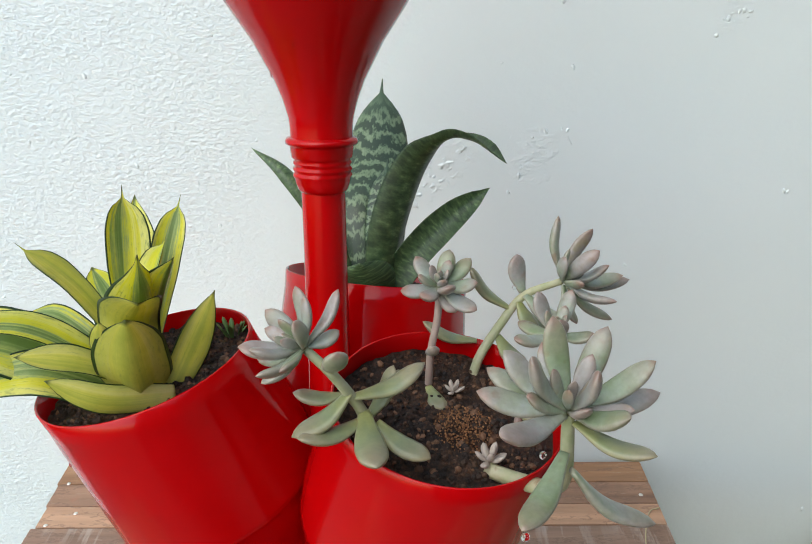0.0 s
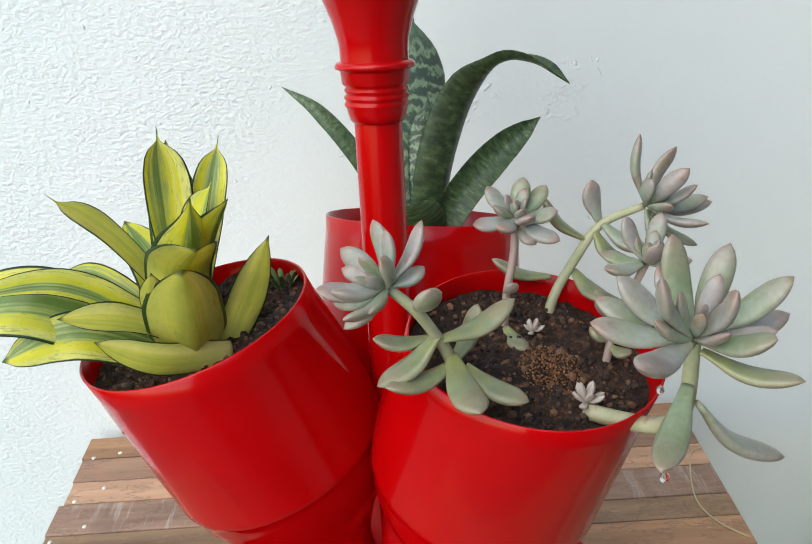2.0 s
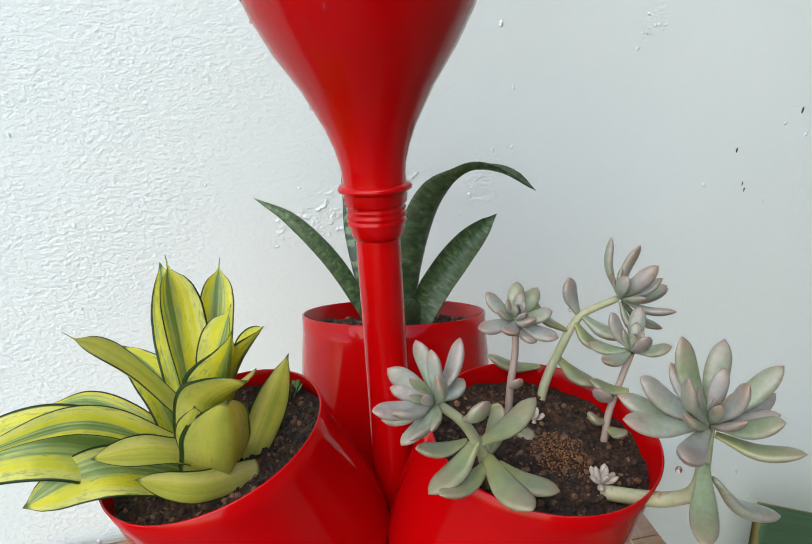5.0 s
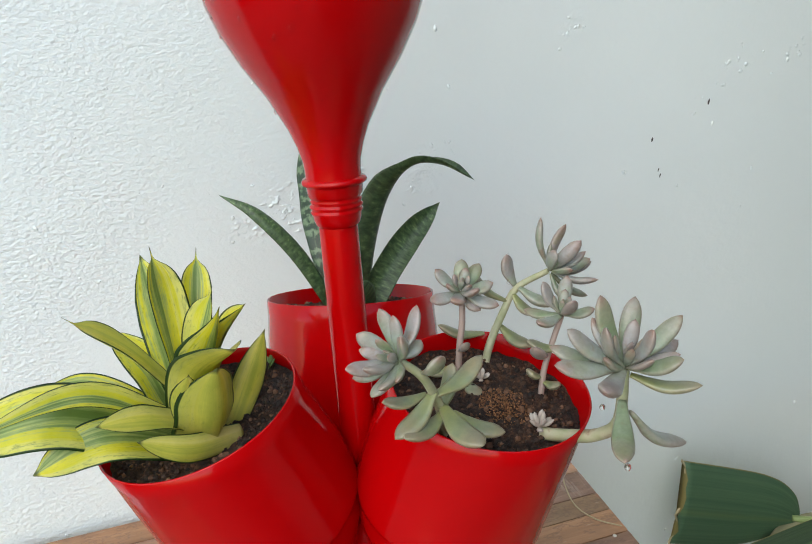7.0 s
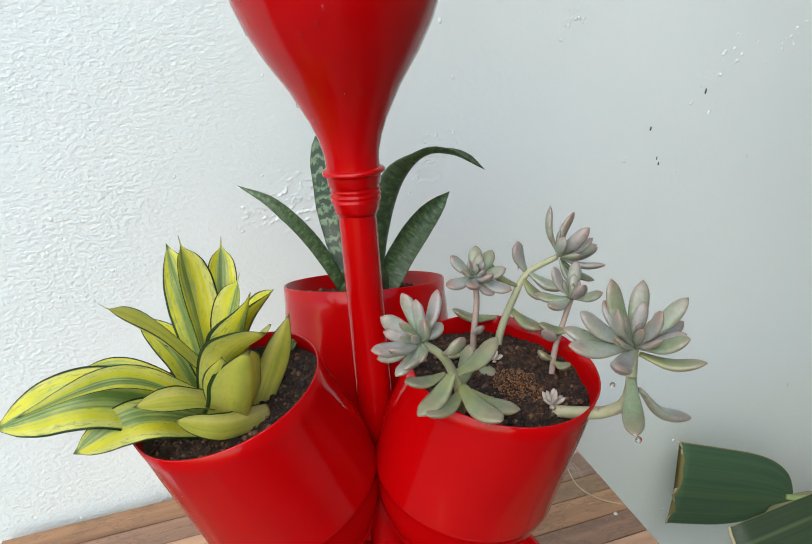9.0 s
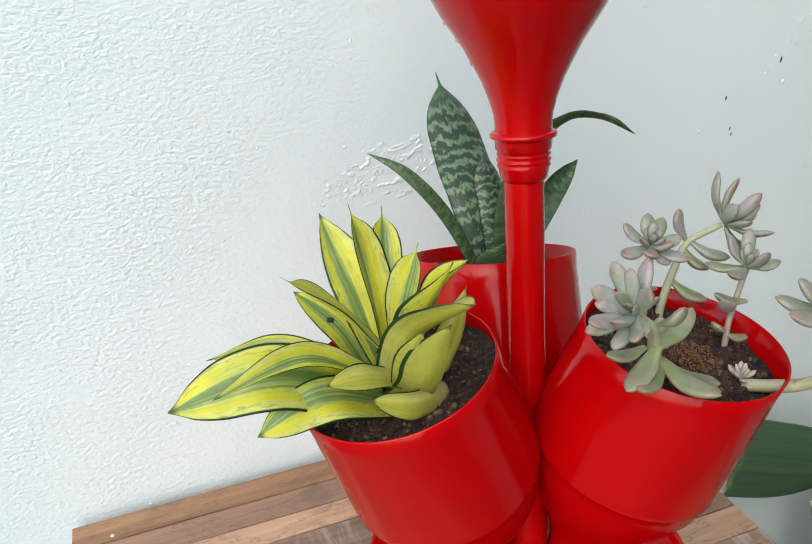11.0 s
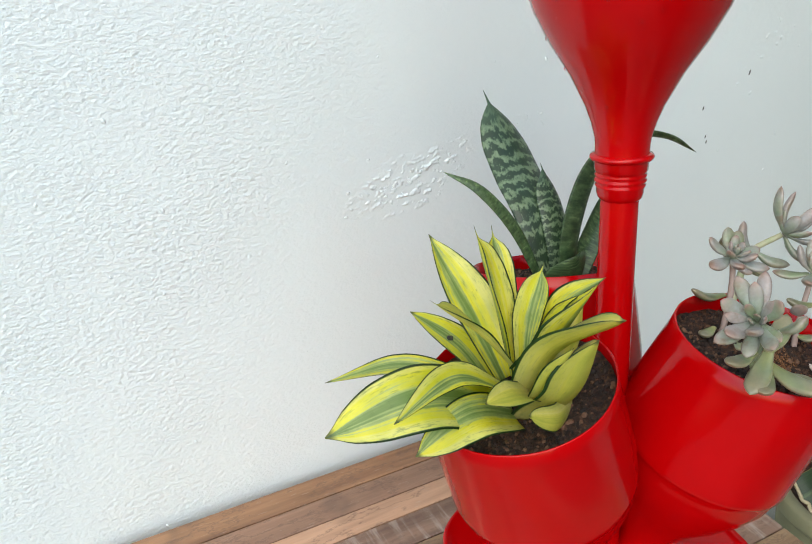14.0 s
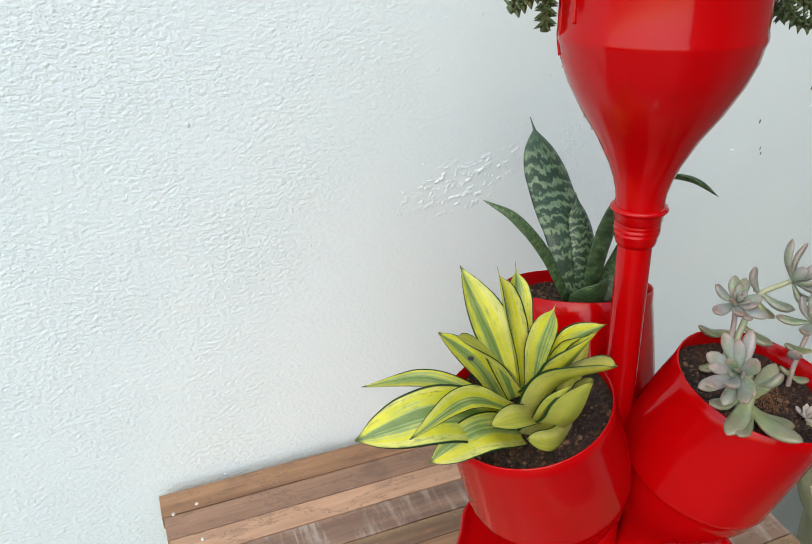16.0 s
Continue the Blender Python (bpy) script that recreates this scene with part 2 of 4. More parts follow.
for cx, cz, dx, dz, n in ((-0.01, 1.012, 0.055, 0.018, 22), (0.115, 1.03, 0.022, 0.022, 8), (0.286, 1.165, 0.016, 0.016, 12), (0.48, 1.102, 0.026, 0.018, 18), (0.563, 1.113, 0.022, 0.012, 14), (-0.25, 1.0, 0.25, 0.2, 30)):
    for k in range(n):
        a = rnd.gauss(0, 0.6)
        x, z = cx + a * dx, cz + a * dz * 0.7 + rnd.gauss(0, 0.6) * dz
        r = rnd.uniform(0.0006, 0.0016)
        lump(bm, pose(x, 0.667, z, 0, rnd.uniform(0, 180), 0) @ Matrix.Diagonal((r * rnd.uniform(0.8, 1.8), r * 0.4, r * rnd.uniform(0.8, 2.2), 1)), 8)
tagged(part("plaster_lumps", bm, WALL, wall), kind="stuff")
# chipped patches where the plaster broke and was painted over: x, z, half width, half height, rise
for px, pz, sx, sz, lean, deep in ((0.0, 1.012, 0.075, 0.032, 0.25, 0.0019), (0.122, 1.034, 0.024, 0.030, 0.0, 0.0006)):
    bm = bmesh.new()
    nx, nz = int(sx * 2 / 0.0009), int(sz * 2 / 0.0009)
    grid = []
    for i in range(nx + 1):
        col = []
        for j in range(nz + 1):
            a, b = 2 * i / nx - 1, 2 * j / nz - 1
            p = Vector((px + a * sx, 0.667, pz + b * sz + a * sx * lean))
            q = Vector((p.x * 0.75, 0.3, p.z * 1.15))
            h = noise.noise(q * 130) + 0.8 * noise.noise(q * 300) + 0.5 * noise.noise(q * 620)
            edge = 1 - (a * a + b * b) - 0.55 * noise.noise(q * 45)
            h = (max(h, -0.25) - 0.12) * min(max(edge * 2.2, 0), 1)
            col.append(bm.verts.new(p - Vector((0, max(h * deep, -0.0004) if edge > 0 else -0.0004, 0))))
        grid.append(col)
    for i in range(nx):
        for j in range(nz):
            bm.faces.new((grid[i][j], grid[i + 1][j], grid[i + 1][j + 1], grid[i][j + 1]))
    part("chipped_patch", bm, WALL, wall)

for x, z, w, h in ((0.461, 1.07, 2.2, 6), (0.392, 1.035, 1.9, 4.5), (0.4045, 0.999, 1.2, 4), (0.4075, 0.992, 1.5, 4), (0.147, 1.061, 1.4, 4), (0.155, 1.050, 0.9, 8)):
    bm = bmesh.new()
    lump(bm, pose(x, 0.667, z, 0, -30 if z > 1.045 and x < 0.2 else 8, 0) @ Matrix.Diagonal((w * 0.0006, 0.0006, h * 0.0006, 1)), 10)
    part("stain", bm, STAIN if x > 0.2 else WALL, wall)

# table: planks along x on a frame
TX0, TX1, TTOP = -0.353, 0.262, 0.70
table = tagged(new("table"), "small wooden slatted table with reddish brown planks", "table")
cuts = [0.653, 0.620, 0.588, 0.559, 0.521, 0.495, 0.462, 0.430, 0.398, 0.366, 0.334, 0.302, 0.270, 0.238, 0.206, 0.174, 0.142, 0.111, 0.080]
for k, (a, b) in enumerate(zip(cuts, cuts[1:])):
    gap = 0.0008 if k % 3 == 0 else 0.0004
    part("plank", box(bmesh.new(), TX0 + 0.002 * (k * 7 % 3 - 1), b + gap, TTOP - 0.018, TX1 - 0.002, a - gap, TTOP, 0.0010), WOODS[k % 5], table, smooth=False)
for x in (TX0 + 0.03, TX1 - 0.07):
    part("rail", box(bmesh.new(), x, 0.09, TTOP - 0.06, x + 0.035, 0.64, TTOP - 0.0185, 0.002), WOOD, table, smooth=False)
    for y in (0.10, 0.60):
        part("leg", box(bmesh.new(), x, y, 0.0, x + 0.035, y + 0.035, TTOP - 0.0605, 0.002), WOOD, table, smooth=False)

for x, y in ((-0.343, 0.6215), (-0.318, 0.627), (-0.319, 0.578), (-0.342, 0.562), (-0.347, 0.514), (0.246, 0.60), (0.243, 0.46), (-0.322, 0.530), (-0.344, 0.470)):
    bm = bmesh.new()
    lump(bm, pose(x, y, TTOP) @ Matrix.Diagonal((0.0022, 0.0022, 0.0009, 1)), 10)
    part("nail", bm, METAL, table, "shiny flat nail head")

# ---- planter ----
AX = Vector((0.002, 0.117, 0.993)).normalized()
AP = Vector((-0.0356, 0.349, 1.05))


def on_axis(z):
    return AP + AX * ((z - AP.z) / AX.z)


NECK = on_axis(1.135)
SHOULDER = [(0.0150, 0.000), (0.0150, 0.006), (0.0155, 0.0105), (0.0178, 0.019), (0.0213, 0.028), (0.0302, 0.045), (0.0408, 0.061), (0.0494, 0.077),
            (0.0543, 0.090), (0.0560, 0.0985), (0.0570, 0.1015), (0.0570, 0.1035)]


def scaled(rows, k):
    return [(r * k, h) for r, h in rows]


planter = tagged(new("bottle_planter"), "glossy red planter of cut plastic bottles with three tilted pots", "planter")
AM = axis_pose(NECK, AX)
# upper bottle, upside down
top = [*SHOULDER, (0.0562, 0.107), (0.0562, 0.125), (0.0566, 0.150), (0.0566, 0.185), (0.0566, 0.215), (0.0552, 0.2155), (0.0552, 0.185), (0.0540, 0.1)]
part("top_bottle", lathe(bmesh.new(), top, AM, 96), RED, planter)
neck = [(0.0105, 0.002), (0.0152, 0.0015), (0.0170, 0.0008), (0.0175, -0.0004), (0.0172, -0.0016), (0.0154, -0.0022), (0.0151, -0.0030), (0.0150, -0.0078), (0.0143, -0.0086),
        (0.0136, -0.0094), (0.0143, -0.0104), (0.0143, -0.0110), (0.0136, -0.0120), (0.0136, -0.0126), (0.0143, -0.0136), (0.0143, -0.0141), (0.0136, -0.0150),
        (0.0136, -0.0157), (0.0142, -0.0166), (0.0141, -0.0172), (0.0135, -0.0182), (0.0133, -0.0205), (0.0124, -0.0235), (0.0112, -0.0250), (0.0105, -0.0252)]
part("bottle_neck", lathe(bmesh.new(), neck, AM, 64, lambda a, h: 1 + 0.014 * math.sin(2 * a + h * 500) + 0.008 * math.sin(5 * a + 1) + 0.004 * math.sin(11 * a + h * 900)), RED, planter, "threaded bottle neck with a collar ring")
part("stem_tube", lathe(bmesh.new(), [(0.0107, -0.0235), (0.0108, -0.06), (0.0110, -0.12), (0.0113, -0.20), (0.0116, -0.30)], AM, 48), RED, planter)

# runs of paint down the upper bottle: bearing, start, end
for az, h0, h1 in ((-181, 0.150, 0.112), (-199, 0.150, 0.104), (-206, 0.140, 0.092)):
    w = AM.to_3x3().inverted() @ Vector((math.cos(radians(az)), math.sin(radians(az)), 0))
    w.z = 0
    w.normalize()
    pts = []
    for k in range(9):
        h = h0 + (h1 - h0) * k / 8
        r = 0.0566
        for (ra, za), (rb, zb) in zip(SHOULDER, SHOULDER[1:]):
            if za <= h <= zb:
                r = ra + (rb - ra) * (h - za) / (zb - za)
        pts.append(AM @ Vector((w.x * r, w.y * r, h)))
    part("paint_run", tube(bmesh.new(), pts, (0.0004, 0.0006, 0.0007, 0.0011), 28, 8), RED, planter)

# three pots: rim centre, way up, radius, length of the straight wall
DEPTH = {"left": 0.010, "right": 0.0125, "back": 0.011}
POTS = {"left": ((-0.124, 0.324, 1.033), (-0.33, -0.06, 1), 0.0532, 0.080),
        "right": ((0.0234, 0.284, 1.0365), (0.19, -0.19, 1), 0.0522, 0.080),
        "back": ((-0.013, 0.436, 1.027), (0.08, 0.30, 1), 0.0570, 0.085)}
LEAN = {"left": (1.0, 0.1, 0), "right": (-0.8, 0.5, 0), "back": (0, -1.0, 0)}  # how the lower ends close in on the stem
POT_M = {}
RIM_UP = {"left": (-0.2535, 0.0336, 1), "right": (0.10, -0.097, 1), "back": (0.0924, 0.3315, 1)}


def slant(bm, m, up, low):
    """Tilts the rim end of a lathed wall to the plane that looks along up."""
    n = m.to_3x3().inverted() @ Vector(up)
    inv = m.inverted()
    for v in bm.verts:
        q = inv @ v.co
        k = min(max(1 + q.z / low, 0), 1)
        v.co = m @ Vector((q.x, q.y, q.z - k * (n.x * q.x + n.y * q.y) / n.z))
    return bm


for key, (c, up, r, h) in POTS.items():
    m = axis_pose(c, up)
    POT_M[key] = m
    w = r + 0.003
    kb = w / 0.0570
    rows = [(a * kb, b - 0.1035 - h) for a, b in SHOULDER[:-3]] + [(w - 0.0016, -h - 0.006), (w - 0.0006, -h - 0.0012), (w - 0.0002, -h - 0.0004), (w + 0.0003, -h + 0.0004), (w, -h + 0.003), (w, -h * 0.72), (r + 0.002, -h * 0.5), (r + 0.0008, -h * 0.25), (r, -0.01), (r, 0.0), (r - 0.0007, 0.0004), (r - 0.0012, 0.0), (r - 0.0014, -0.02), (r - 0.0014, -0.06)]
    bm = slant(lathe(bmesh.new(), rows, m, 96), m, RIM_UP[key], 0.06)
    inv, way = m.inverted(), Vector(LEAN[key]) * 0.003
    for v in bm.verts:
        v.co += way * min(max(-(inv @ v.co).z / 0.06, 0), 1)
    part("pot", bm, RED, planter)
    earth = tagged(new("potting_soil"), "dark damp crumbly soil filling a red pot", "soil")
    rs = random.Random(hash(r) % 97)
    bm = bmesh.new()
    rings = [(r - 0.0012) * k / 26 for k in range(27)]
    slant(lathe(bm, [(max(q, 0.0004), -DEPTH[key]) for q in rings], m, 84), m, RIM_UP[key], 0.06)
    up = m.to_3x3() @ Vector((0, 0, 1))
    nl = m.to_3x3().inverted() @ Vector(RIM_UP[key])
    for v in bm.verts:
        h = noise.noise(v.co * 60) * 0.0030 + noise.noise(v.co * 190) * 0.0022 + noise.noise(v.co * 420) * 0.0012
        v.co += up * h
    part("surface", bm, SOIL, earth)
    bm = bmesh.new()
    for k in range(1500):
        a, q = rs.uniform(0, 6.283), (r - 0.003) * math.sqrt(rs.random())
        s_ = rs.choice((0.0004, 0.0005, 0.0007, 0.0010, 0.0014, 0.0019)) * rs.uniform(0.7, 1.2)
        x, y = q * math.cos(a), q * math.sin(a)
        o = m @ Vector((x, y, -DEPTH[key] - (1 - DEPTH[key] / 0.06) * (nl.x * x + nl.y * y) / nl.z))
        o += up * (noise.noise(o * 60) * 0.0030 + noise.noise(o * 190) * 0.0022 + 0.0003)
        bmesh.ops.create_icosphere(bm, subdivisions=1, radius=1, matrix=pose(*o, rs.uniform(0, 180), rs.uniform(0, 180), 0) @ Matrix.Diagonal((s_, s_ * rs.uniform(0.6, 1), s_ * rs.uniform(0.5, 0.9), 1)))
    tagged(part("loose_earth", bm, CRUMB, earth, smooth=False), kind="stuff")
    if key == "right":
        bm = bmesh.new()
        for k in range(800):
            a, q = rs.uniform(0, 6.283), 0.0135 * rs.random() ** 0.65
            s_ = rs.uniform(0.00022, 0.00055)
            x, y = 0.030 + q * math.cos(a), 0.281 + q * 1.2 * math.sin(a)
            w_ = m.inverted() @ Vector((x, y, 1.024))
            o = m @ Vector((w_.x, w_.y, -DEPTH[key] - (1 - DEPTH[key] / 0.06) * (nl.x * w_.x + nl.y * w_.y) / nl.z))
            o += up * (noise.noise(o * 60) * 0.0030 + noise.noise(o * 190) * 0.0022 + 0.0012 * (1 - q / 0.0135) + rs.uniform(0, 0.0008))
            bmesh.ops.create_icosphere(bm, subdivisions=1, radius=s_, matrix=pose(*o, rs.uniform(0, 180), rs.uniform(0, 180), 0))
        tagged(part("loose_clump", bm, CLAY, earth, "loose reddish brown clump", smooth=False), kind="stuff")

# base under the pots
bc = on_axis(0.85)
rows = [(0.112, -0.15), (0.112, -0.10), (0.1115, -0.05), (0.111, -0.004), (0.1095, 0.0), (0.107, -0.003), (0.10, -0.006), (0.05, -0.006), (0.001, -0.006)]
part("base", lathe(bmesh.new(), rows, Matrix.Translation((bc.x, bc.y, 0.85)), 96, lambda a, h: 1 + 0.012 * math.cos(16 * a)), RED, planter)


# ---- plants ----
def smooth_steps(table, x):
    """A smooth curve through the table's points that never overshoots them."""
    slopes = [(q - p) / (b - a) for (a, p), (b, q) in zip(table, table[1:])]
    ends = [slopes[0]] + [0.0 if m * n <= 0 else 2 * m * n / (m + n) for m, n in zip(slopes, slopes[1:])] + [slopes[-1]]
    for i, ((a, p), (b, q)) in enumerate(zip(table, table[1:])):
        if x <= b:
            w, k = b - a, (x - a) / (b - a)
            return (p * (1 + 2 * k) * (1 - k) ** 2 + ends[i] * w * k * (1 - k) ** 2 + q * k * k * (3 - 2 * k) + ends[i + 1] * w * k * k * (k - 1))
    return table[-1][1]


SWORD = [(0, 0.62), (0.25, 0.86), (0.48, 1.0), (0.66, 0.96), (0.79, 0.75), (0.88, 0.36), (0.915, 0.10), (1, 0.02)]
BLADE = [(0, 0.50), (0.3, 0.78), (0.52, 0.98), (0.68, 1.0), (0.79, 0.86), (0.86, 0.56), (0.90, 0.20), (0.925, 0.06), (1, 0.012)]
POINT = [(0, 0.55), (0.3, 0.92), (0.5, 1.0), (0.66, 0.88), (0.8, 0.60), (0.90, 0.30), (0.95, 0.12), (1, 0.012)]
SPINED = [(0, 0.62), (0.3, 0.84), (0.55, 1.0), (0.72, 0.98), (0.83, 0.76), (0.895, 0.40), (0.93, 0.08), (1, 0.015)]
SHIELD = [(0, 0.92), (0.3, 1.0), (0.6, 0.98), (0.80, 0.84), (0.90, 0.60), (0.955, 0.30), (0.98, 0.10), (1, 0.02)]
WRAP = [(0, 0.90), (0.3, 1.0), (0.58, 0.97), (0.76, 0.78), (0.88, 0.48), (0.95, 0.22), (0.98, 0.08), (1, 0.02)]
CROWN = [(0, 0.90), (0.3, 1.0), (0.5, 0.98), (0.66, 0.74), (0.78, 0.42), (0.87, 0.20), (0.93, 0.08), (1, 0.02)]
BROAD = [(0, 0.75), (0.25, 0.98), (0.5, 1.0), (0.72, 0.85), (0.88, 0.5), (0.96, 0.16), (1, 0.02)]
STRAP = [(0, 0.8), (0.3, 1.0), (0.6, 0.85), (0.8, 0.5), (0.92, 0.22), (1, 0.02)]
FLESHY = [(0, 0.40), (0.18, 0.60), (0.42, 0.92), (0.60, 1.0), (0.76, 0.93), (0.88, 0.68), (0.955, 0.36), (0.985, 0.15), (1, 0.03)]
ARCH = [(0, 0.8), (0.25, 1.0), (0.45, 0.85), (0.6, 0.42), (0.74, 0.5), (0.88, 0.4), (1, 0.02)]


def leaf_mesh(pts, width, side, profile, thick, channel, roll=0.0, twist=0.0, n=18, k=16, wave=0.0, fold=0.0):
    """A leaf along pts. side: the way of its width; channel: how far the edges rise; its upper face looks along way x side."""
    bm = bmesh.new()
    uv = bm.loops.layers.uv.new("uv")
    sp = spline(pts, n)
    rings, us = [], []
    ph = random.random() * 6
    for i, p in enumerate(sp):
        v = i / n
        t = (sp[min(i + 1, n)] - sp[max(i - 1, 0)]).normalized()
        s = Vector(side)
        s = (s - t * s.dot(t)).normalized()
        up = t.cross(s)
        a = radians(roll + twist * v)
        s, up = s * math.cos(a) + up * math.sin(a), up * math.cos(a) - s * math.sin(a)
        w = width / 2 * smooth_steps(profile, v)
        ring = []
        for j in range(k):
            b = 2 * math.pi * j / k
            u = math.cos(b)
            rip = wave * w * math.sin(9 * v + ph + u) * u * u
            ring.append(bm.verts.new(p + s * (w * u) + up * (channel * w * (u * u * (1 - fold) + abs(u) * fold) + thick * w * math.sin(b) + rip)))
        rings.append(ring)
    for i, (a, b) in enumerate(zip(rings, rings[1:])):
        for j in range(k):
            f = bm.faces.new((a[j], a[(j + 1) % k], b[(j + 1) % k], b[j]))
            for loop, (jj, vv) in zip(f.loops, ((j, i), (j + 1, i), (j + 1, i + 1), (j, i + 1))):
                loop[uv].uv = (0.5 + 0.5 * math.cos(2 * math.pi * jj / k), vv / n)
    for ring in (rings[0][::-1], rings[-1]):
        bm.faces.new(ring)
    bmesh.ops.recalc_face_normals(bm, faces=bm.faces)
    return bm


def uv_axes(t):
    c = t.nodes.new("ShaderNodeUVMap")
    c.uv_map = "uv"
    s = t.nodes.new("ShaderNodeSeparateXYZ")
    t.links.new(c.outputs["UV"], s.inputs[0])
    return s.outputs[0], s.outputs[1]


def combine(t, *xyz):
    n = t.nodes.new("ShaderNodeCombineXYZ")
    for sock, v in zip(n.inputs, xyz):
        if isinstance(v, (int, float)):
            sock.default_value = v
        else:
            t.links.new(v, sock)
    return n.outputs[0]


def golden_leaf(aged):
    """Yellow leaf with a streaked green middle and a thin dark green edge."""
    m, t, b = mat("aged_golden_leaf" if aged else "golden_leaf", 0.30)
    u, v = uv_axes(t)
    rnd = t.nodes.new("ShaderNodeObjectInfo").outputs["Random"]
    seed = maths(t, "MULTIPLY", rnd, 50.0)
    streak = noise_of(t, combine(t, maths(t, "MULTIPLY", u, 13.0), maths(t, "MULTIPLY", v, 0.7), seed), 1.0, 5, 0.6)
    patch = noise_of(t, combine(t, maths(t, "MULTIPLY", u, 3.0), maths(t, "MULTIPLY", v, 3.5), seed), 1.0, 5, 0.65)
    c = maths(t, "ABSOLUTE", maths(t, "SUBTRACT", maths(t, "MULTIPLY", u, 2.0), 1.0))
    # the green middle wanders from leaf to leaf
    off = maths(t, "ABSOLUTE", maths(t, "SUBTRACT", maths(t, "MULTIPLY", u, 2.0), maths(t, "ADD", 0.65, maths(t, "MULTIPLY", rnd, 0.7))))
    wob = maths(t, "ADD", maths(t, "MULTIPLY", maths(t, "SUBTRACT", streak, 0.5), 1.5), maths(t, "MULTIPLY", maths(t, "SUBTRACT", patch, 0.5), 0.7))
    c2 = maths(t, "ADD", off, wob)
    bands = ramp(t, c2, (0.0, (0.22, 0.33, 0.09)), (0.16, (0.32, 0.43, 0.14)), (0.30, (0.50, 0.58, 0.20)), (0.42, (0.74, 0.73, 0.10)), (0.62, (0.80, 0.76, 0.04)), (0.95, (0.80, 0.78, 0.22)))
    old = ramp(t, c2, (0.0, (0.56, 0.58, 0.10)), (0.40, (0.74, 0.70, 0.13)), (0.9, (0.84, 0.78, 0.26)))
    col = old if aged else bands
    if aged:
        # greener towards the edges, paler and yellower along the middle
        shade = ramp(t, maths(t, "ADD", c, maths(t, "MULTIPLY", wob, 0.4)), (0.45, (0, 0, 0)), (0.95, (0.5, 0.5, 0.5)))
        col = mixc(t, shade, col, (0.30, 0.38, 0.05))
        col = mixc(t, ramp(t, v, (0.0, (0.6, 0.6, 0.6)), (0.45, (0, 0, 0))), col, (0.74, 0.68, 0.30))
    fleck = noise_of(t, combine(t, maths(t, "MULTIPLY", u, 22.0), maths(t, "MULTIPLY", v, 12.0), seed), 1.0, 5, 0.7)
    near = maths(t, "ADD", fleck, maths(t, "MULTIPLY", ramp(t, c, (0.55, (0, 0, 0)), (1.0, (1, 1, 1))), 0.12))
    top = 0.3 if aged else 0.6
    col = mixc(t, ramp(t, near, (0.58, (0, 0, 0)), (0.72, (top,) * 3)), col, (0.14, 0.22, 0.07))
    soft = noise_of(t, coords(t), 60, 4)
    col = mixc(t, 1.0, col, ramp(t, soft, (0.3, (0.84, 0.87, 0.80)), (0.7, (1.10, 1.08, 1.12))), "MULTIPLY")
    col = mixc(t, ramp(t, v, (0.945, (0, 0, 0)), (0.975, (0.85, 0.85, 0.85))), col, (0.07, 0.10, 0.035))
    edge = ramp(t, maths(t, "ADD", c, maths(t, "MULTIPLY", streak, 0.12)), (0.968, (0, 0, 0)), (0.988, (1, 1, 1)))
    col = mixc(t, edge, col, (0.022, 0.060, 0.014))
    t.links.new(col, b.inputs["Base Color"])
    bump(t, b, streak, 0.0012, 0.35)
    glow = t.nodes.new("ShaderNodeBsdfTranslucent")
    t.links.new(col, glow.inputs["Color"])
    both = t.nodes.new("ShaderNodeMixShader")
    both.inputs[0].default_value = 0.46
    t.links.new(b.outputs[0], both.inputs[1])
    t.links.new(glow.outputs[0], both.inputs[2])
    t.links.new(both.outputs[0], t.nodes["Material Output"].inputs["Surface"])
    return m


def banded_leaf():
    """Dark green leaf with pale mottled cross bands."""
    m, t, b = mat("banded_leaf", 0.36)
    u, v = uv_axes(t)
    rnd = t.nodes.new("ShaderNodeObjectInfo").outputs["Random"]
    seed = maths(t, "MULTIPLY", rnd, 50.0)
    warp = noise_of(t, combine(t, maths(t, "MULTIPLY", u, 6.0), maths(t, "MULTIPLY", v, 14.0), seed), 1.0, 4, 0.6)
    f = maths(t, "ADD", maths(t, "MULTIPLY", v, 84.0), maths(t, "MULTIPLY", warp, 15.0))
    band = maths(t, "SINE", f)
    mott = noise_of(t, combine(t, maths(t, "MULTIPLY", u, 16.0), maths(t, "MULTIPLY", v, 30.0), seed), 1.0, 5, 0.7)
    k = maths(t, "ADD", maths(t, "MULTIPLY", band, 0.5), maths(t, "ADD", 0.14, maths(t, "MULTIPLY", maths(t, "SUBTRACT", mott, 0.5), 2.4)))
    col = ramp(t, k, (0.0, (0.022, 0.046, 0.022)), (0.16, (0.05, 0.090, 0.042)), (0.40, (0.12, 0.18, 0.095)), (0.9, (0.19, 0.26, 0.145)))
    col = mixc(t, ramp(t, v, (0.8, (0, 0, 0)), (0.93, (1, 1, 1))), col, (0.05, 0.095, 0.05))
    t.links.new(col, b.inputs["Base Color"])
    bump(t, b, mott, 0.001, 0.3)
    return m


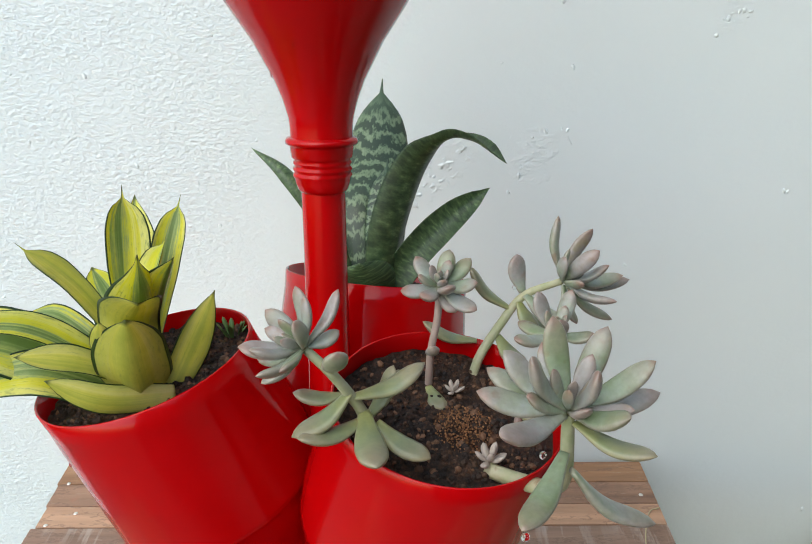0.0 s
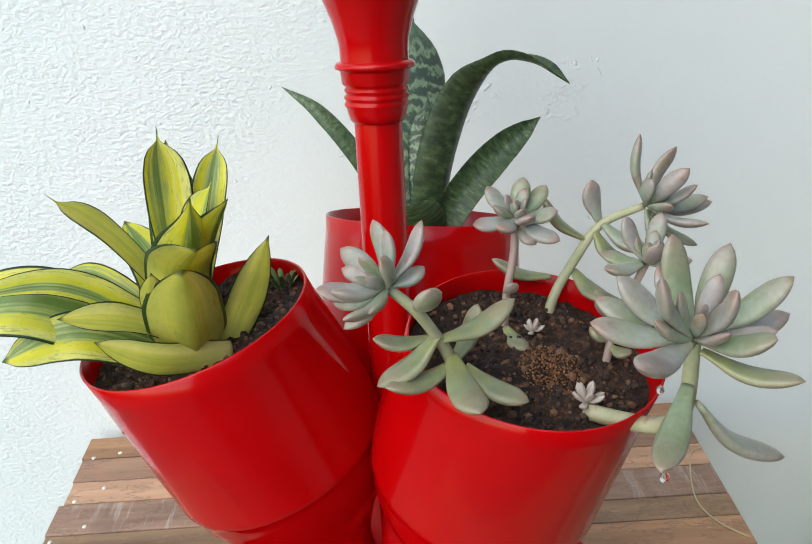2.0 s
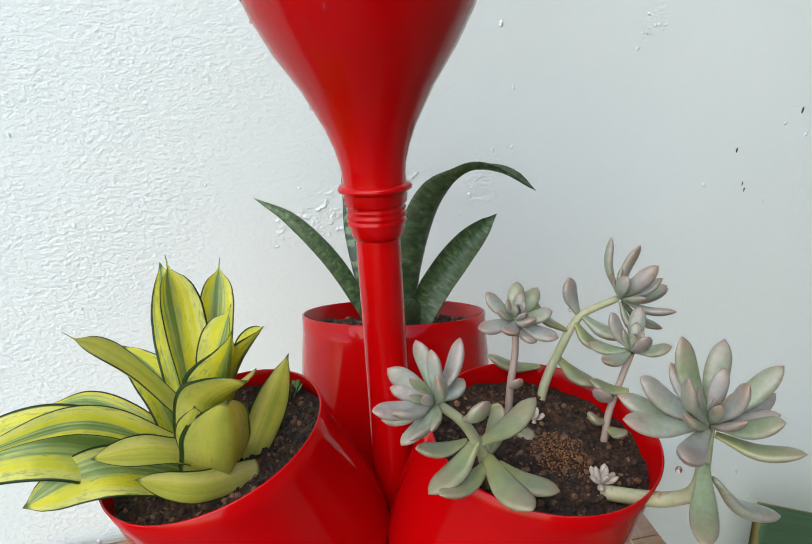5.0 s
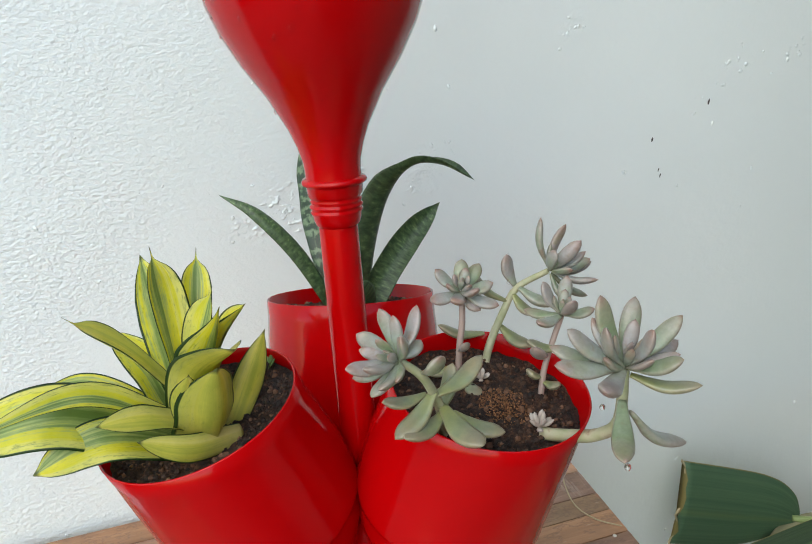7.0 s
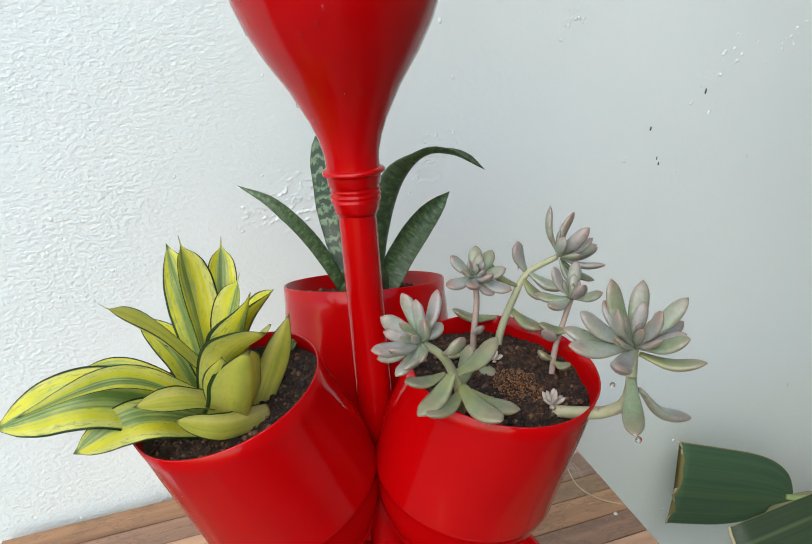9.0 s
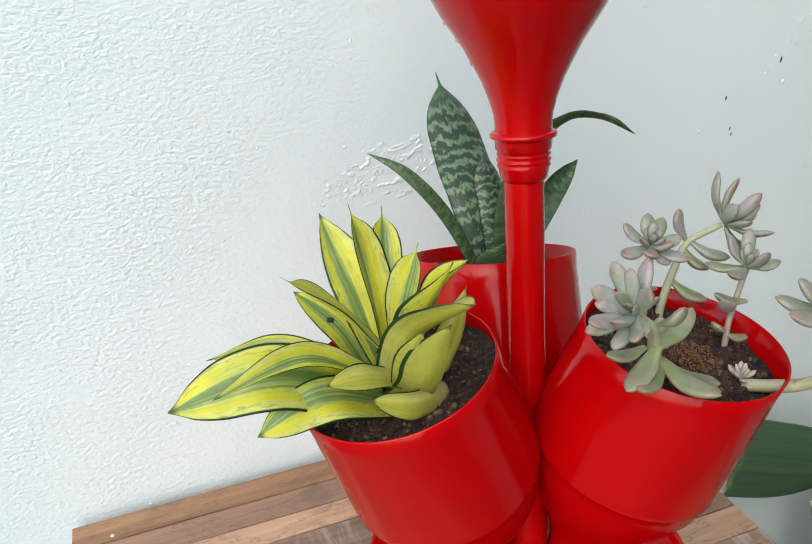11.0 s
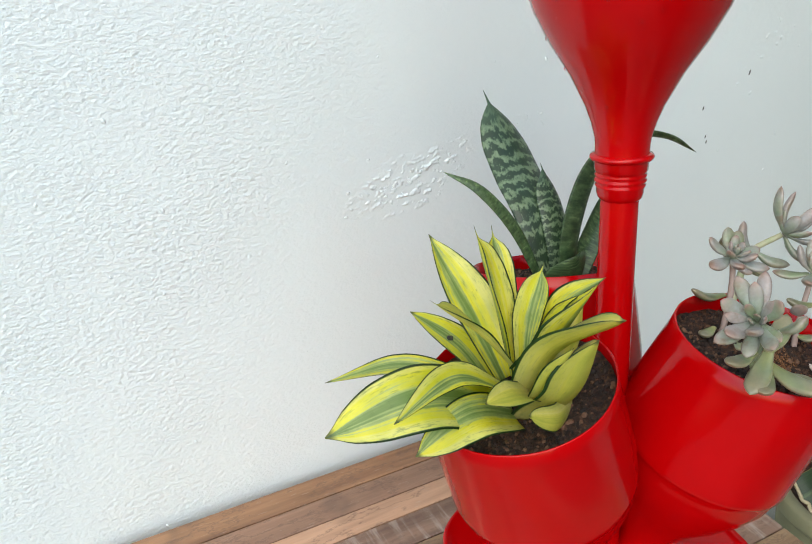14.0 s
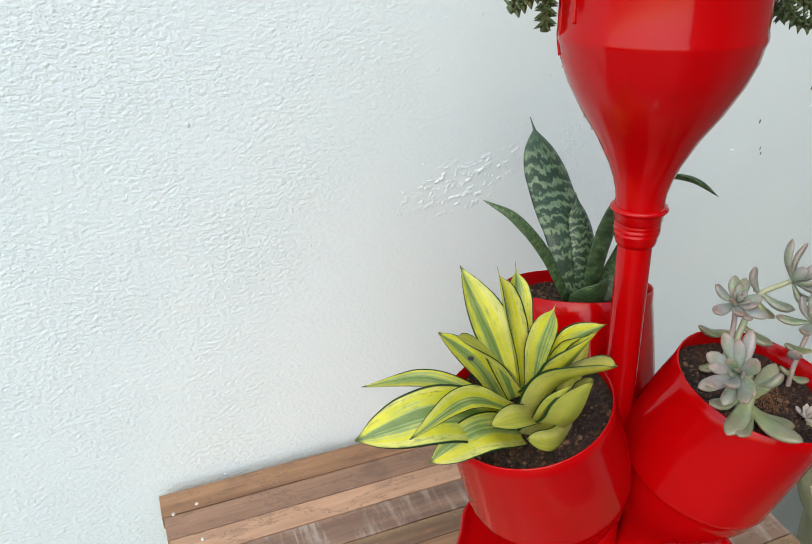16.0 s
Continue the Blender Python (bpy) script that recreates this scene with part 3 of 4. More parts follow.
def dark_leaf(name, k):
    m, t, b = mat(name, 0.45)
    u, v = uv_axes(t)
    mott = noise_of(t, combine(t, maths(t, "MULTIPLY", u, 2.6), maths(t, "MULTIPLY", v, 34.0), 3.0), 1.0, 5, 0.65)
    col = ramp(t, mott, (0.40, (0.014 * k, 0.030 * k, 0.011 * k)), (0.56, (0.040 * k, 0.070 * k, 0.026 * k)), (0.68, (0.10 * k, 0.15 * k, 0.062 * k)))
    t.links.new(col, b.inputs["Base Color"])
    bump(t, b, mott, 0.001, 0.3)
    return m


def ghost_leaf():
    """Powdery grey-green fleshy leaf, blushing pink towards the tip."""
    m, t, b = mat("ghost_leaf", 0.30)
    u, v = uv_axes(t)
    rnd = t.nodes.new("ShaderNodeObjectInfo").outputs["Random"]
    vec = coords(t)
    n1 = noise_of(t, vec, 90, 3)
    low = noise_of(t, vec, 75, 4, 0.65)
    mix = maths(t, "ADD", maths(t, "MULTIPLY", rnd, 0.45), maths(t, "MULTIPLY", low, 0.62))
    body = ramp(t, mix, (0.26, (0.18, 0.235, 0.120)), (0.44, (0.255, 0.300, 0.215)), (0.60, (0.275, 0.290, 0.265)), (0.74, (0.30, 0.265, 0.245)), (0.88, (0.26, 0.22, 0.105)))
    body = mixc(t, ramp(t, v, (0.05, (0.6, 0.6, 0.6)), (0.4, (0, 0, 0))), body, (0.25, 0.31, 0.19))
    blush = ramp(t, maths(t, "ADD", v, maths(t, "MULTIPLY", maths(t, "SUBTRACT", n1, 0.5), 0.6)), (0.5, (0, 0, 0)), (0.86, (0.38, 0.38, 0.38)), (1.05, (1, 1, 1)))
    col = mixc(t, blush, body, (0.26, 0.165, 0.125))
    rim = ramp(t, maths(t, "ABSOLUTE", maths(t, "SUBTRACT", maths(t, "MULTIPLY", u, 2.0), 1.0)), (0.80, (0, 0, 0)), (0.99, (0.5, 0.5, 0.5)))
    col = mixc(t, rim, col, (0.34, 0.29, 0.24))
    powder = ramp(t, noise_of(t, vec, 400, 4), (0.35, (0.9, 0.9, 0.9)), (0.7, (1.1, 1.1, 1.12)))
    col = mixc(t, 1.0, col, powder, "MULTIPLY")
    spot = ramp(t, noise_of(t, vec, 130, 3), (0.60, (0, 0, 0)), (0.72, (0.55, 0.55, 0.55)))
    col = mixc(t, spot, col, (0.20, 0.11, 0.06))
    t.links.new(col, b.inputs["Base Color"])
    b.inputs["Subsurface Weight"].default_value = 0.15
    b.inputs["Subsurface Radius"].default_value = (0.003, 0.003, 0.002)
    bump(t, b, n1, 0.001, 0.2)
    return m


def green_ghost_leaf():
    m, t, b = mat("green_ghost_leaf", 0.30)
    u, v = uv_axes(t)
    vec = coords(t)
    col = ramp(t, maths(t, "ADD", v, maths(t, "MULTIPLY", maths(t, "SUBTRACT", noise_of(t, vec, 80, 3), 0.5), 0.6)), (0.0, (0.27, 0.29, 0.11)), (0.45, (0.20, 0.235, 0.125)), (0.95, (0.225, 0.20, 0.125)))
    edge = ramp(t, maths(t, "ABSOLUTE", maths(t, "SUBTRACT", maths(t, "MULTIPLY", u, 2.0), 1.0)), (0.86, (0, 0, 0)), (0.99, (0.5, 0.5, 0.5)))
    col = mixc(t, edge, col, (0.36, 0.31, 0.21))
    blot = noise_of(t, vec, 110, 4, 0.65)
    col = mixc(t, 1.0, col, ramp(t, blot, (0.32, (0.80, 0.82, 0.84)), (0.68, (1.16, 1.12, 1.10))), "MULTIPLY")
    bump(t, b, blot, 0.0008, 0.25)
    t.links.new(col, b.inputs["Base Color"])
    b.inputs["Subsurface Weight"].default_value = 0.15
    b.inputs["Subsurface Radius"].default_value = (0.003, 0.003, 0.001)
    return m


def stem_skin():
    m, t, b = mat("succulent_stem", 0.55)
    vec = coords(t)
    col = ramp(t, noise_of(t, vec, 120, 4), (0.32, (0.31, 0.34, 0.18)), (0.60, (0.42, 0.40, 0.26)), (0.74, (0.24, 0.16, 0.09)))
    t.links.new(col, b.inputs["Base Color"])
    bump(t, b, noise_of(t, vec, 250, 3), 0.001, 0.4)
    return m


PINK = plain("pink_stem", (0.36, 0.27, 0.23), 0.5)
GOLD, AGED, BAND, DARK, GHOST, GREEN, STEM = golden_leaf(False), golden_leaf(True), banded_leaf(), dark_leaf("dark_banded_leaf", 1.45), ghost_leaf(), green_ghost_leaf(), stem_skin()

PALE = plain("pale_plantlet_leaf", (0.46, 0.40, 0.34), 0.5)
OLIVE = dark_leaf("olive_mottled_leaf", 1.9)


def around(core, p):
    """Sideways round the core at p."""
    d = Vector(p) - Vector(core)
    s = Vector((0, 0, 1)).cross(Vector((d.x, d.y, 0)))
    return s.normalized()


# golden snake plant: points from base to tip, width, roll, channel, profile
CORE = Vector((-0.128, 0.316, 1.02))
golden = tagged(new("golden_snake_plant"), "rosette of yellow leaves with green stripes and dark edges", "plant")
GOLDEN = [
    ([(-0.128, 0.328, 1.034), (-0.1325, 0.359, 1.066), (-0.141, 0.391, 1.096)], 0.026, -12, 0.45, POINT, GOLD),
    ([(-0.129, 0.322, 1.040), (-0.131, 0.338, 1.078), (-0.134, 0.357, 1.113)], 0.0215, 30, 0.55, BLADE, GOLD),
    ([(-0.122, 0.328, 1.035), (-0.117, 0.352, 1.070), (-0.111, 0.374, 1.102)], 0.0165, 15, 0.5, BLADE, GOLD),
    ([(-0.123, 0.321, 1.045), (-0.117, 0.328, 1.070), (-0.107, 0.331, 1.097)], 0.016, 0, 0.6, BLADE, GOLD),
    ([(-0.122, 0.314, 1.046), (-0.114, 0.303, 1.073), (-0.1065, 0.290, 1.105)], 0.026, -12, 0.8, CROWN, GOLD),
    ([(-0.118, 0.318, 1.048), (-0.106, 0.312, 1.078), (-0.0945, 0.299, 1.100)], 0.019, -15, 0.7, POINT, GOLD),
    ([(-0.126, 0.312, 1.030), (-0.119, 0.299, 1.066), (-0.103, 0.274, 1.091)], 0.027, -14, 0.6, SHIELD, AGED),
    ([(-0.120, 0.306, 1.018), (-0.115, 0.287, 1.048), (-0.112, 0.280, 1.080)], 0.033, 0, 0.8, WRAP, AGED),
    ([(-0.128, 0.304, 1.030), (-0.128, 0.291, 1.056), (-0.1245, 0.283, 1.078)], 0.015, 0, 0.5, POINT, AGED),
    ([(-0.112, 0.312, 1.018), (-0.098, 0.316, 1.045), (-0.085, 0.322, 1.073)], 0.0165, 0, 0.35, POINT, AGED, (0.9, -0.07, -0.4)),
    ([(-0.104, 0.302, 1.028), (-0.128, 0.284, 1.038), (-0.151, 0.279, 1.051)], 0.0135, 0, 0.35, BROAD, AGED, (0.0, 0.5, 0.85)),
    ([(-0.128, 0.306, 1.036), (-0.146, 0.297, 1.048), (-0.168, 0.290, 1.056)], 0.017, -30, 0.45, BROAD, AGED),
    ([(-0.129, 0.317, 1.044), (-0.150, 0.323, 1.071), (-0.177, 0.328, 1.095)], 0.020, 0, 0.30, BLADE, AGED, (-0.15, -0.93, 0.15)),
    ([(-0.136, 0.330, 1.030), (-0.146, 0.350, 1.048), (-0.163, 0.372, 1.062)], 0.022, 0, 0.3, BROAD, GOLD),
    ([(-0.138, 0.326, 1.026), (-0.176, 0.350, 1.042), (-0.213, 0.376, 1.029)], 0.016, -10, 0.5, STRAP, GOLD),
    ([(-0.138, 0.316, 1.024), (-0.186, 0.312, 1.052), (-0.236, 0.320, 1.041)], 0.034, -38, 0.12, BROAD, GOLD),
    ([(-0.136, 0.314, 1.036), (-0.174, 0.308, 1.062), (-0.217, 0.287, 1.065)], 0.017, -15, 0.3, STRAP, GOLD),
    ([(-0.136, 0.308, 1.024), (-0.168, 0.301, 1.040), (-0.200, 0.298, 1.032)], 0.023, -35, 0.3, BROAD, GOLD),
]
for pts, w, roll, ch, prof, skin, *side in GOLDEN:
    part("leaf", leaf_mesh(pts, w, side[0] if side else around(CORE, pts[1]), prof, 0.08, ch, roll, n=36, wave=0.08, fold=1.0 if prof is WRAP else 0.75 if prof in (SHIELD, CROWN) else 0.25), skin, golden)

# dark green snake plant in the back pot
CORE = Vector((-0.014, 0.424, 1.02))
banded = tagged(new("green_snake_plant"), "dark green snake plant with pale cross bands in a red pot", "plant")
part("leaf", leaf_mesh([(-0.017, 0.426, 1.018), (-0.0195, 0.448, 1.065), (-0.013, 0.488, 1.092), (-0.010, 0.537, 1.130)], 0.040, (1, 0, 0), SPINED, 0.05, 0.25, 0, n=30), BAND, banded)
part("leaf", leaf_mesh([(-0.010, 0.424, 1.020), (-0.006, 0.440, 1.060), (-0.006, 0.466, 1.093)], 0.026, (1, 0, 0), SWORD, 0.06, 0.45, 12), BAND, banded)
part("leaf", leaf_mesh([(-0.024, 0.428, 1.020), (-0.044, 0.436, 1.062), (-0.068, 0.446, 1.091), (-0.090, 0.461, 1.102)], 0.0125, (0.5, 0.6, 0.5), STRAP, 0.06, 0.6, 0), OLIVE, banded)
part("leaf", leaf_mesh([(-0.006, 0.420, 1.020), (0.010, 0.428, 1.044), (0.032, 0.438, 1.064), (0.057, 0.445, 1.081)], 0.020, (-0.4, 0.3, 0.8), BROAD, 0.06, 0.55, 0), OLIVE, banded)
part("leaf", leaf_mesh([(-0.009, 0.417, 1.016), (-0.003, 0.422, 1.060), (0.010, 0.424, 1.098), (0.026, 0.415, 1.119), (0.042, 0.402, 1.122), (0.058, 0.387, 1.114)], 0.025, (0.75, 0.35, -0.25), ARCH, 0.05, 0.6, 0, n=28), DARK, banded)
part("leaf", leaf_mesh([(-0.016, 0.412, 1.012), (-0.018, 0.405, 1.034), (-0.022, 0.402, 1.050)], 0.034, (1, 0, 0), BROAD, 0.06, 0.6, 0), OLIVE, banded)

# ghost plant: leaves as base, tip, width
ghost = tagged(new("ghost_plant"), "trailing succulent with grey pink rosettes in a red pot", "plant")


def fleshy(base, tip, width, mat_=None, bow=0.12, centre=None):
    a, b = Vector(base), Vector(tip)
    d = b - a
    out = Vector(centre) if centre else Vector((0.0, 0.05, 1.0))
    side = d.cross(out)
    if side.length < 1e-5:
        side = Vector((1, 0, 0))
    side.normalize()
    up = side.cross(d).normalized()
    mid = (a + b) / 2 - up * d.length * bow
    part("leaf", leaf_mesh([a, mid, b], width * 1.04, -side, FLESHY, 0.52, 0.08, n=16, k=14), mat_ or GHOST, ghost)


def rosette(c, facing, tips, width, extra=0, size=0.016):
    """Leaves from the centre to each tip, and small ones closing the heart."""
    c, f = Vector(c), Vector(facing).normalized()
    for tip in tips:
        d = Vector(tip) - c
        fleshy(c + d * 0.08, tip, width * random.uniform(0.92, 1.08), None, 0.10, f)
    q = f.to_track_quat("Z", "X").to_matrix()
    for i in range(extra):
        a, e = i * 2.4, radians(84 - 7.0 * i)
        d = q @ Vector((math.cos(a) * math.cos(e), math.sin(a) * math.cos(e), math.sin(e)))
        fleshy(c + d * 0.002, c + d * size * (0.72 + 0.06 * i), width * (0.42 + 0.055 * i), None, 0.06, f)


rosette((0.061, 0.224, 1.073), (0.0, -0.35, 1), [
    (0.056, 0.240, 1.103), (0.045, 0.217, 1.100), (0.039, 0.238, 1.090), (0.077, 0.243, 1.097), (0.089, 0.224, 1.094), (0.096, 0.233, 1.075),
    (0.076, 0.204, 1.085), (0.033, 0.196, 1.084), (0.067, 0.214, 1.096), (0.029, 0.230, 1.078), (0.034, 0.244, 1.079)], 0.0093, 9, 0.022)
rosette((0.079, 0.327, 1.074), (0.55, -0.15, 0.6), [
    (0.076, 0.334, 1.105), (0.093, 0.335, 1.098), (0.092, 0.316, 1.095), (0.110, 0.334, 1.074), (0.101, 0.310, 1.072), (0.105, 0.326, 1.054),
    (0.078, 0.319, 1.090), (0.084, 0.311, 1.060), (0.099, 0.322, 1.085), (0.116, 0.342, 1.068)], 0.0076, 7, 0.016)
rosette((0.020, 0.316, 1.077), (0.0, -0.3, 1), [
    (0.009, 0.326, 1.088), (0.025, 0.327, 1.091), (0.035, 0.326, 1.087), (0.037, 0.312, 1.081), (0.002, 0.316, 1.075), (0.027, 0.306, 1.069),
    (0.036, 0.302, 1.072), (0.012, 0.303, 1.078), (0.024, 0.303, 1.083)], 0.0078, 7, 0.013)
rosette((-0.035, 0.255, 1.081), (-0.7, -0.3, 0.6), [
    (-0.039, 0.269, 1.101), (-0.022, 0.266, 1.101), (-0.051, 0.266, 1.092), (-0.060, 0.253, 1.083), (-0.055, 0.262, 1.072), (-0.051, 0.246, 1.071),
    (-0.037, 0.244, 1.098), (-0.054, 0.244, 1.087), (-0.022, 0.262, 1.085), (-0.050, 0.234, 1.082)], 0.0079, 9, 0.017)
rosette((0.071, 0.297, 1.062), (0.0, -0.15, 1), [
    (0.057, 0.314, 1.060), (0.051, 0.287, 1.066), (0.070, 0.284, 1.077), (0.079, 0.307, 1.080), (0.087, 0.290, 1.066), (0.063, 0.305, 1.080)], 0.0080, 6, 0.014)
# one older olive leaf under the large rosette
fleshy((0.063, 0.222, 1.070), (0.086, 0.202, 1.071), 0.0088, GREEN)
# leaves along the stems
for base, tip, w, m_ in [
        ((0.061, 0.223, 1.056), (0.041, 0.190, 1.051), 0.0098, GHOST), ((0.063, 0.218, 1.052), (0.097, 0.219, 1.026), 0.0104, GHOST),
        ((-0.017, 0.257, 1.057), (0.012, 0.270, 1.065), 0.0105, GREEN), ((-0.018, 0.256, 1.060), (-0.041, 0.246, 1.046), 0.0110, GREEN),
        ((-0.020, 0.262, 1.055), (-0.042, 0.262, 1.056), 0.0090, GREEN), ((-0.012, 0.258, 1.046), (-0.038, 0.241, 1.049), 0.0100, GREEN),
        ((-0.013, 0.260, 1.048), (-0.007, 0.225, 1.048), 0.0125, GREEN), ((-0.008, 0.258, 1.044), (0.014, 0.246, 1.035), 0.0110, GREEN),
        ((-0.012, 0.266, 1.040), (-0.001, 0.276, 1.060), 0.0090, GREEN), ((-0.025, 0.249, 1.076), (-0.021, 0.240, 1.088), 0.0100, GHOST),
        ((0.016, 0.309, 1.046), (0.017, 0.301, 1.054), 0.0065, GHOST), ((0.015, 0.305, 1.030), (0.022, 0.292, 1.026), 0.0085, GREEN),
        ((0.012, 0.312, 1.034), (-0.002, 0.310, 1.034), 0.0075, GREEN), ((0.056, 0.334, 1.056), (0.036, 0.338, 1.077), 0.0095, GREEN),
        ((0.062, 0.336, 1.064), (0.059, 0.342, 1.082), 0.0100, GHOST), ((0.063, 0.333, 1.064), (0.080, 0.318, 1.057), 0.0105, GHOST),
        ((0.060, 0.334, 1.060), (0.068, 0.322, 1.050), 0.0085, GREEN), ((0.040, 0.330, 1.040), (0.013, 0.334, 1.049), 0.0090, GREEN),
        ((0.050, 0.330, 1.043), (0.062, 0.312, 1.036), 0.0100, GREEN), ((0.066, 0.288, 1.047), (0.050, 0.296, 1.051), 0.0085, GREEN),
        ((0.064, 0.339, 1.053), (0.076, 0.328, 1.046), 0.0075, GREEN), ((0.061, 0.296, 1.040), (0.050, 0.286, 1.052), 0.0090, GHOST),
        ((0.057, 0.290, 1.030), (0.048, 0.291, 1.036), 0.0075, GREEN), ((0.057, 0.288, 1.028), (0.062, 0.279, 1.030), 0.0075, GREEN)]:
    fleshy(base, tip, w, m_)
for pts, radii in [
        ([(-0.008, 0.270, 1.016), (-0.013, 0.262, 1.044), (-0.019, 0.256, 1.060), (-0.026, 0.252, 1.073), (-0.035, 0.255, 1.081)], (0.0025, 0.0024, 0.0021, 0.0018)),
        ([(0.015, 0.309, 1.016), (0.016, 0.309, 1.045), (0.019, 0.312, 1.062), (0.020, 0.316, 1.077)], (0.0020, 0.0018, 0.0017)),
        ([(0.036, 0.320, 1.012), (0.040, 0.324, 1.032), (0.052, 0.331, 1.050), (0.063, 0.335, 1.063), (0.079, 0.328, 1.074)], (0.0025, 0.0024, 0.0021, 0.0017)),
        ([(0.055, 0.287, 1.020), (0.058, 0.290, 1.035), (0.065, 0.294, 1.050), (0.071, 0.297, 1.062)], (0.0018, 0.0016, 0.0016)),
        ([(0.038, 0.256, 1.021), (0.050, 0.248, 1.022), (0.060, 0.238, 1.027), (0.063, 0.227, 1.042), (0.061, 0.224, 1.073)], (0.0034, 0.0034, 0.0030, 0.0024))]:
    part("stem", tube(bmesh.new(), pts, radii), PINK if radii[0] < 0.0022 else STEM, ghost)
for c, s in (((0.039, 0.258, 1.024), 0.0085), ((0.027, 0.304, 1.028), 0.006)):
    baby = tagged(new("succulent_plantlet"), "tiny pale succulent rosette sprouting from the soil", "plant", "plantlets on the soil")
    for i in range(9):
        a, e = i * 2.4, radians(75 - 8 * i)
        d = Vector((math.cos(a) * math.cos(e), math.sin(a) * math.cos(e), math.sin(e)))
        tip = Vector(c) + d * s
        part("leaf", leaf_mesh([Vector(c), Vector(c) + d * s * 0.5 - Vector((0, 0, 0.0006)), tip], s * 0.42, d.cross(Vector((0, 0, 1.01))), FLESHY, 0.6, 0.1, n=8, k=8), PALE, baby)

# small weed in the yellow plant's pot
WEED = plain("weed_green", (0.13, 0.24, 0.07), 0.5)
weed = tagged(new("weed_sprout"), "tiny green weed sprouting at the pot's edge", "plant")
for k in range(9):
    a = k * 2.4
    o = Vector((-0.0865 + 0.003 * math.cos(a), 0.352 + 0.003 * math.sin(a), 1.0295))
    tip = o + Vector((0.005 * math.cos(a), 0.005 * math.sin(a), 0.008 + 0.002 * (k % 3)))
    part("leaf", leaf_mesh([o, (o + tip) / 2 + Vector((0, 0, 0.001)), tip], 0.0028, (math.sin(a), -math.cos(a), 0), FLESHY, 0.2, 0.2, n=8, k=8), WEED, weed)


bm = bmesh.new()
lump(bm, pose(-0.1490, 0.3525, 1.0515, 20, 30, 0) @ Matrix.Diagonal((0.0022, 0.0015, 0.0017, 1)), 10)
lump(bm, pose(-0.1500, 0.3518, 1.0530, 0, 0, 0) @ Matrix.Diagonal((0.001, 0.001, 0.0012, 1)), 8)
for v in bm.verts:
    v.co += Vector((1, 1, 1)) * 0.0006 * noise.noise(v.co * 900)
tagged(part("dried_bud", bm, STAIN), "small dark dried bud lying on a yellow leaf", "bud")

# ---- spiny plant hanging out of the upper bottle ----
def spiny_skin():
    m, t, b = mat("spiny_stem", 0.5)
    vec = coords(t)
    t.links.new(ramp(t, noise_of(t, vec, 160, 4), (0.35, (0.04, 0.06, 0.02)), (0.6, (0.085, 0.11, 0.035)), (0.8, (0.13, 0.12, 0.06))), b.inputs["Base Color"])
    bump(t, b, noise_of(t, vec, 300, 3), 0.001, 0.5)
    return m


SPINY = spiny_skin()
spiny = tagged(new("spiny_succulent"), "toothed dark green stems hanging over the upper bottle's rim", "plant")
HANG = [[(-0.072, 0.385, 1.335), (-0.084, 0.392, 1.345), (-0.093, 0.396, 1.30), (-0.094, 0.399, 1.267), (-0.092, 0.401, 1.236)],
        [(-0.070, 0.380, 1.335), (-0.083, 0.388, 1.338), (-0.090, 0.393, 1.285), (-0.100, 0.395, 1.263), (-0.119, 0.396, 1.250)],
        [(0.005, 0.380, 1.335), (0.030, 0.380, 1.345), (0.050, 0.380, 1.31), (0.060, 0.380, 1.265), (0.066, 0.378, 1.242), (0.084, 0.374, 1.234), (0.108, 0.370, 1.240)],
        [(0.005, 0.388, 1.335), (0.030, 0.390, 1.343), (0.062, 0.392, 1.30), (0.070, 0.392, 1.262), (0.086, 0.390, 1.246), (0.112, 0.388, 1.236)],
        [(0.008, 0.372, 1.335), (0.034, 0.370, 1.34), (0.062, 0.366, 1.31), (0.078, 0.366, 1.275), (0.094, 0.366, 1.258), (0.114, 0.366, 1.252)],
        [(0.000, 0.395, 1.335), (0.020, 0.400, 1.345), (0.058, 0.405, 1.30), (0.074, 0.408, 1.250), (0.100, 0.410, 1.228)]]
for pts in HANG:
    bm = tube(bmesh.new(), pts, (0.0036, 0.0034, 0.0030, 0.0026), 24, 8)
    sp = spline(pts, 44)
    for k, o in enumerate(sp[:-1]):
        t_ = (sp[k + 1] - o).normalized()
        q = t_.to_track_quat("Z", "X").to_matrix().to_4x4()
        for j in range(4):
            a = 90 * j + 45 * (k % 2)
            bmesh.ops.create_cone(bm, segments=5, radius1=0.0016, radius2=0.0002, depth=0.0042, cap_ends=True,
                                  matrix=Matrix.Translation(o) @ q @ pose(0, 0, 0, 0, 0, a) @ pose(0.0048, 0, 0, 0, 72, 0))
    part("stem", bm, SPINY, spiny)
bm = lathe(bmesh.new(), [(0.0545, 0.0), (0.03, 0.004), (0.0005, 0.005)], axis_pose(NECK + AX * 0.198, AX), 48)
tagged(part("bottle_soil", bm, SOIL), "dark soil filling the upper bottle", "soil")


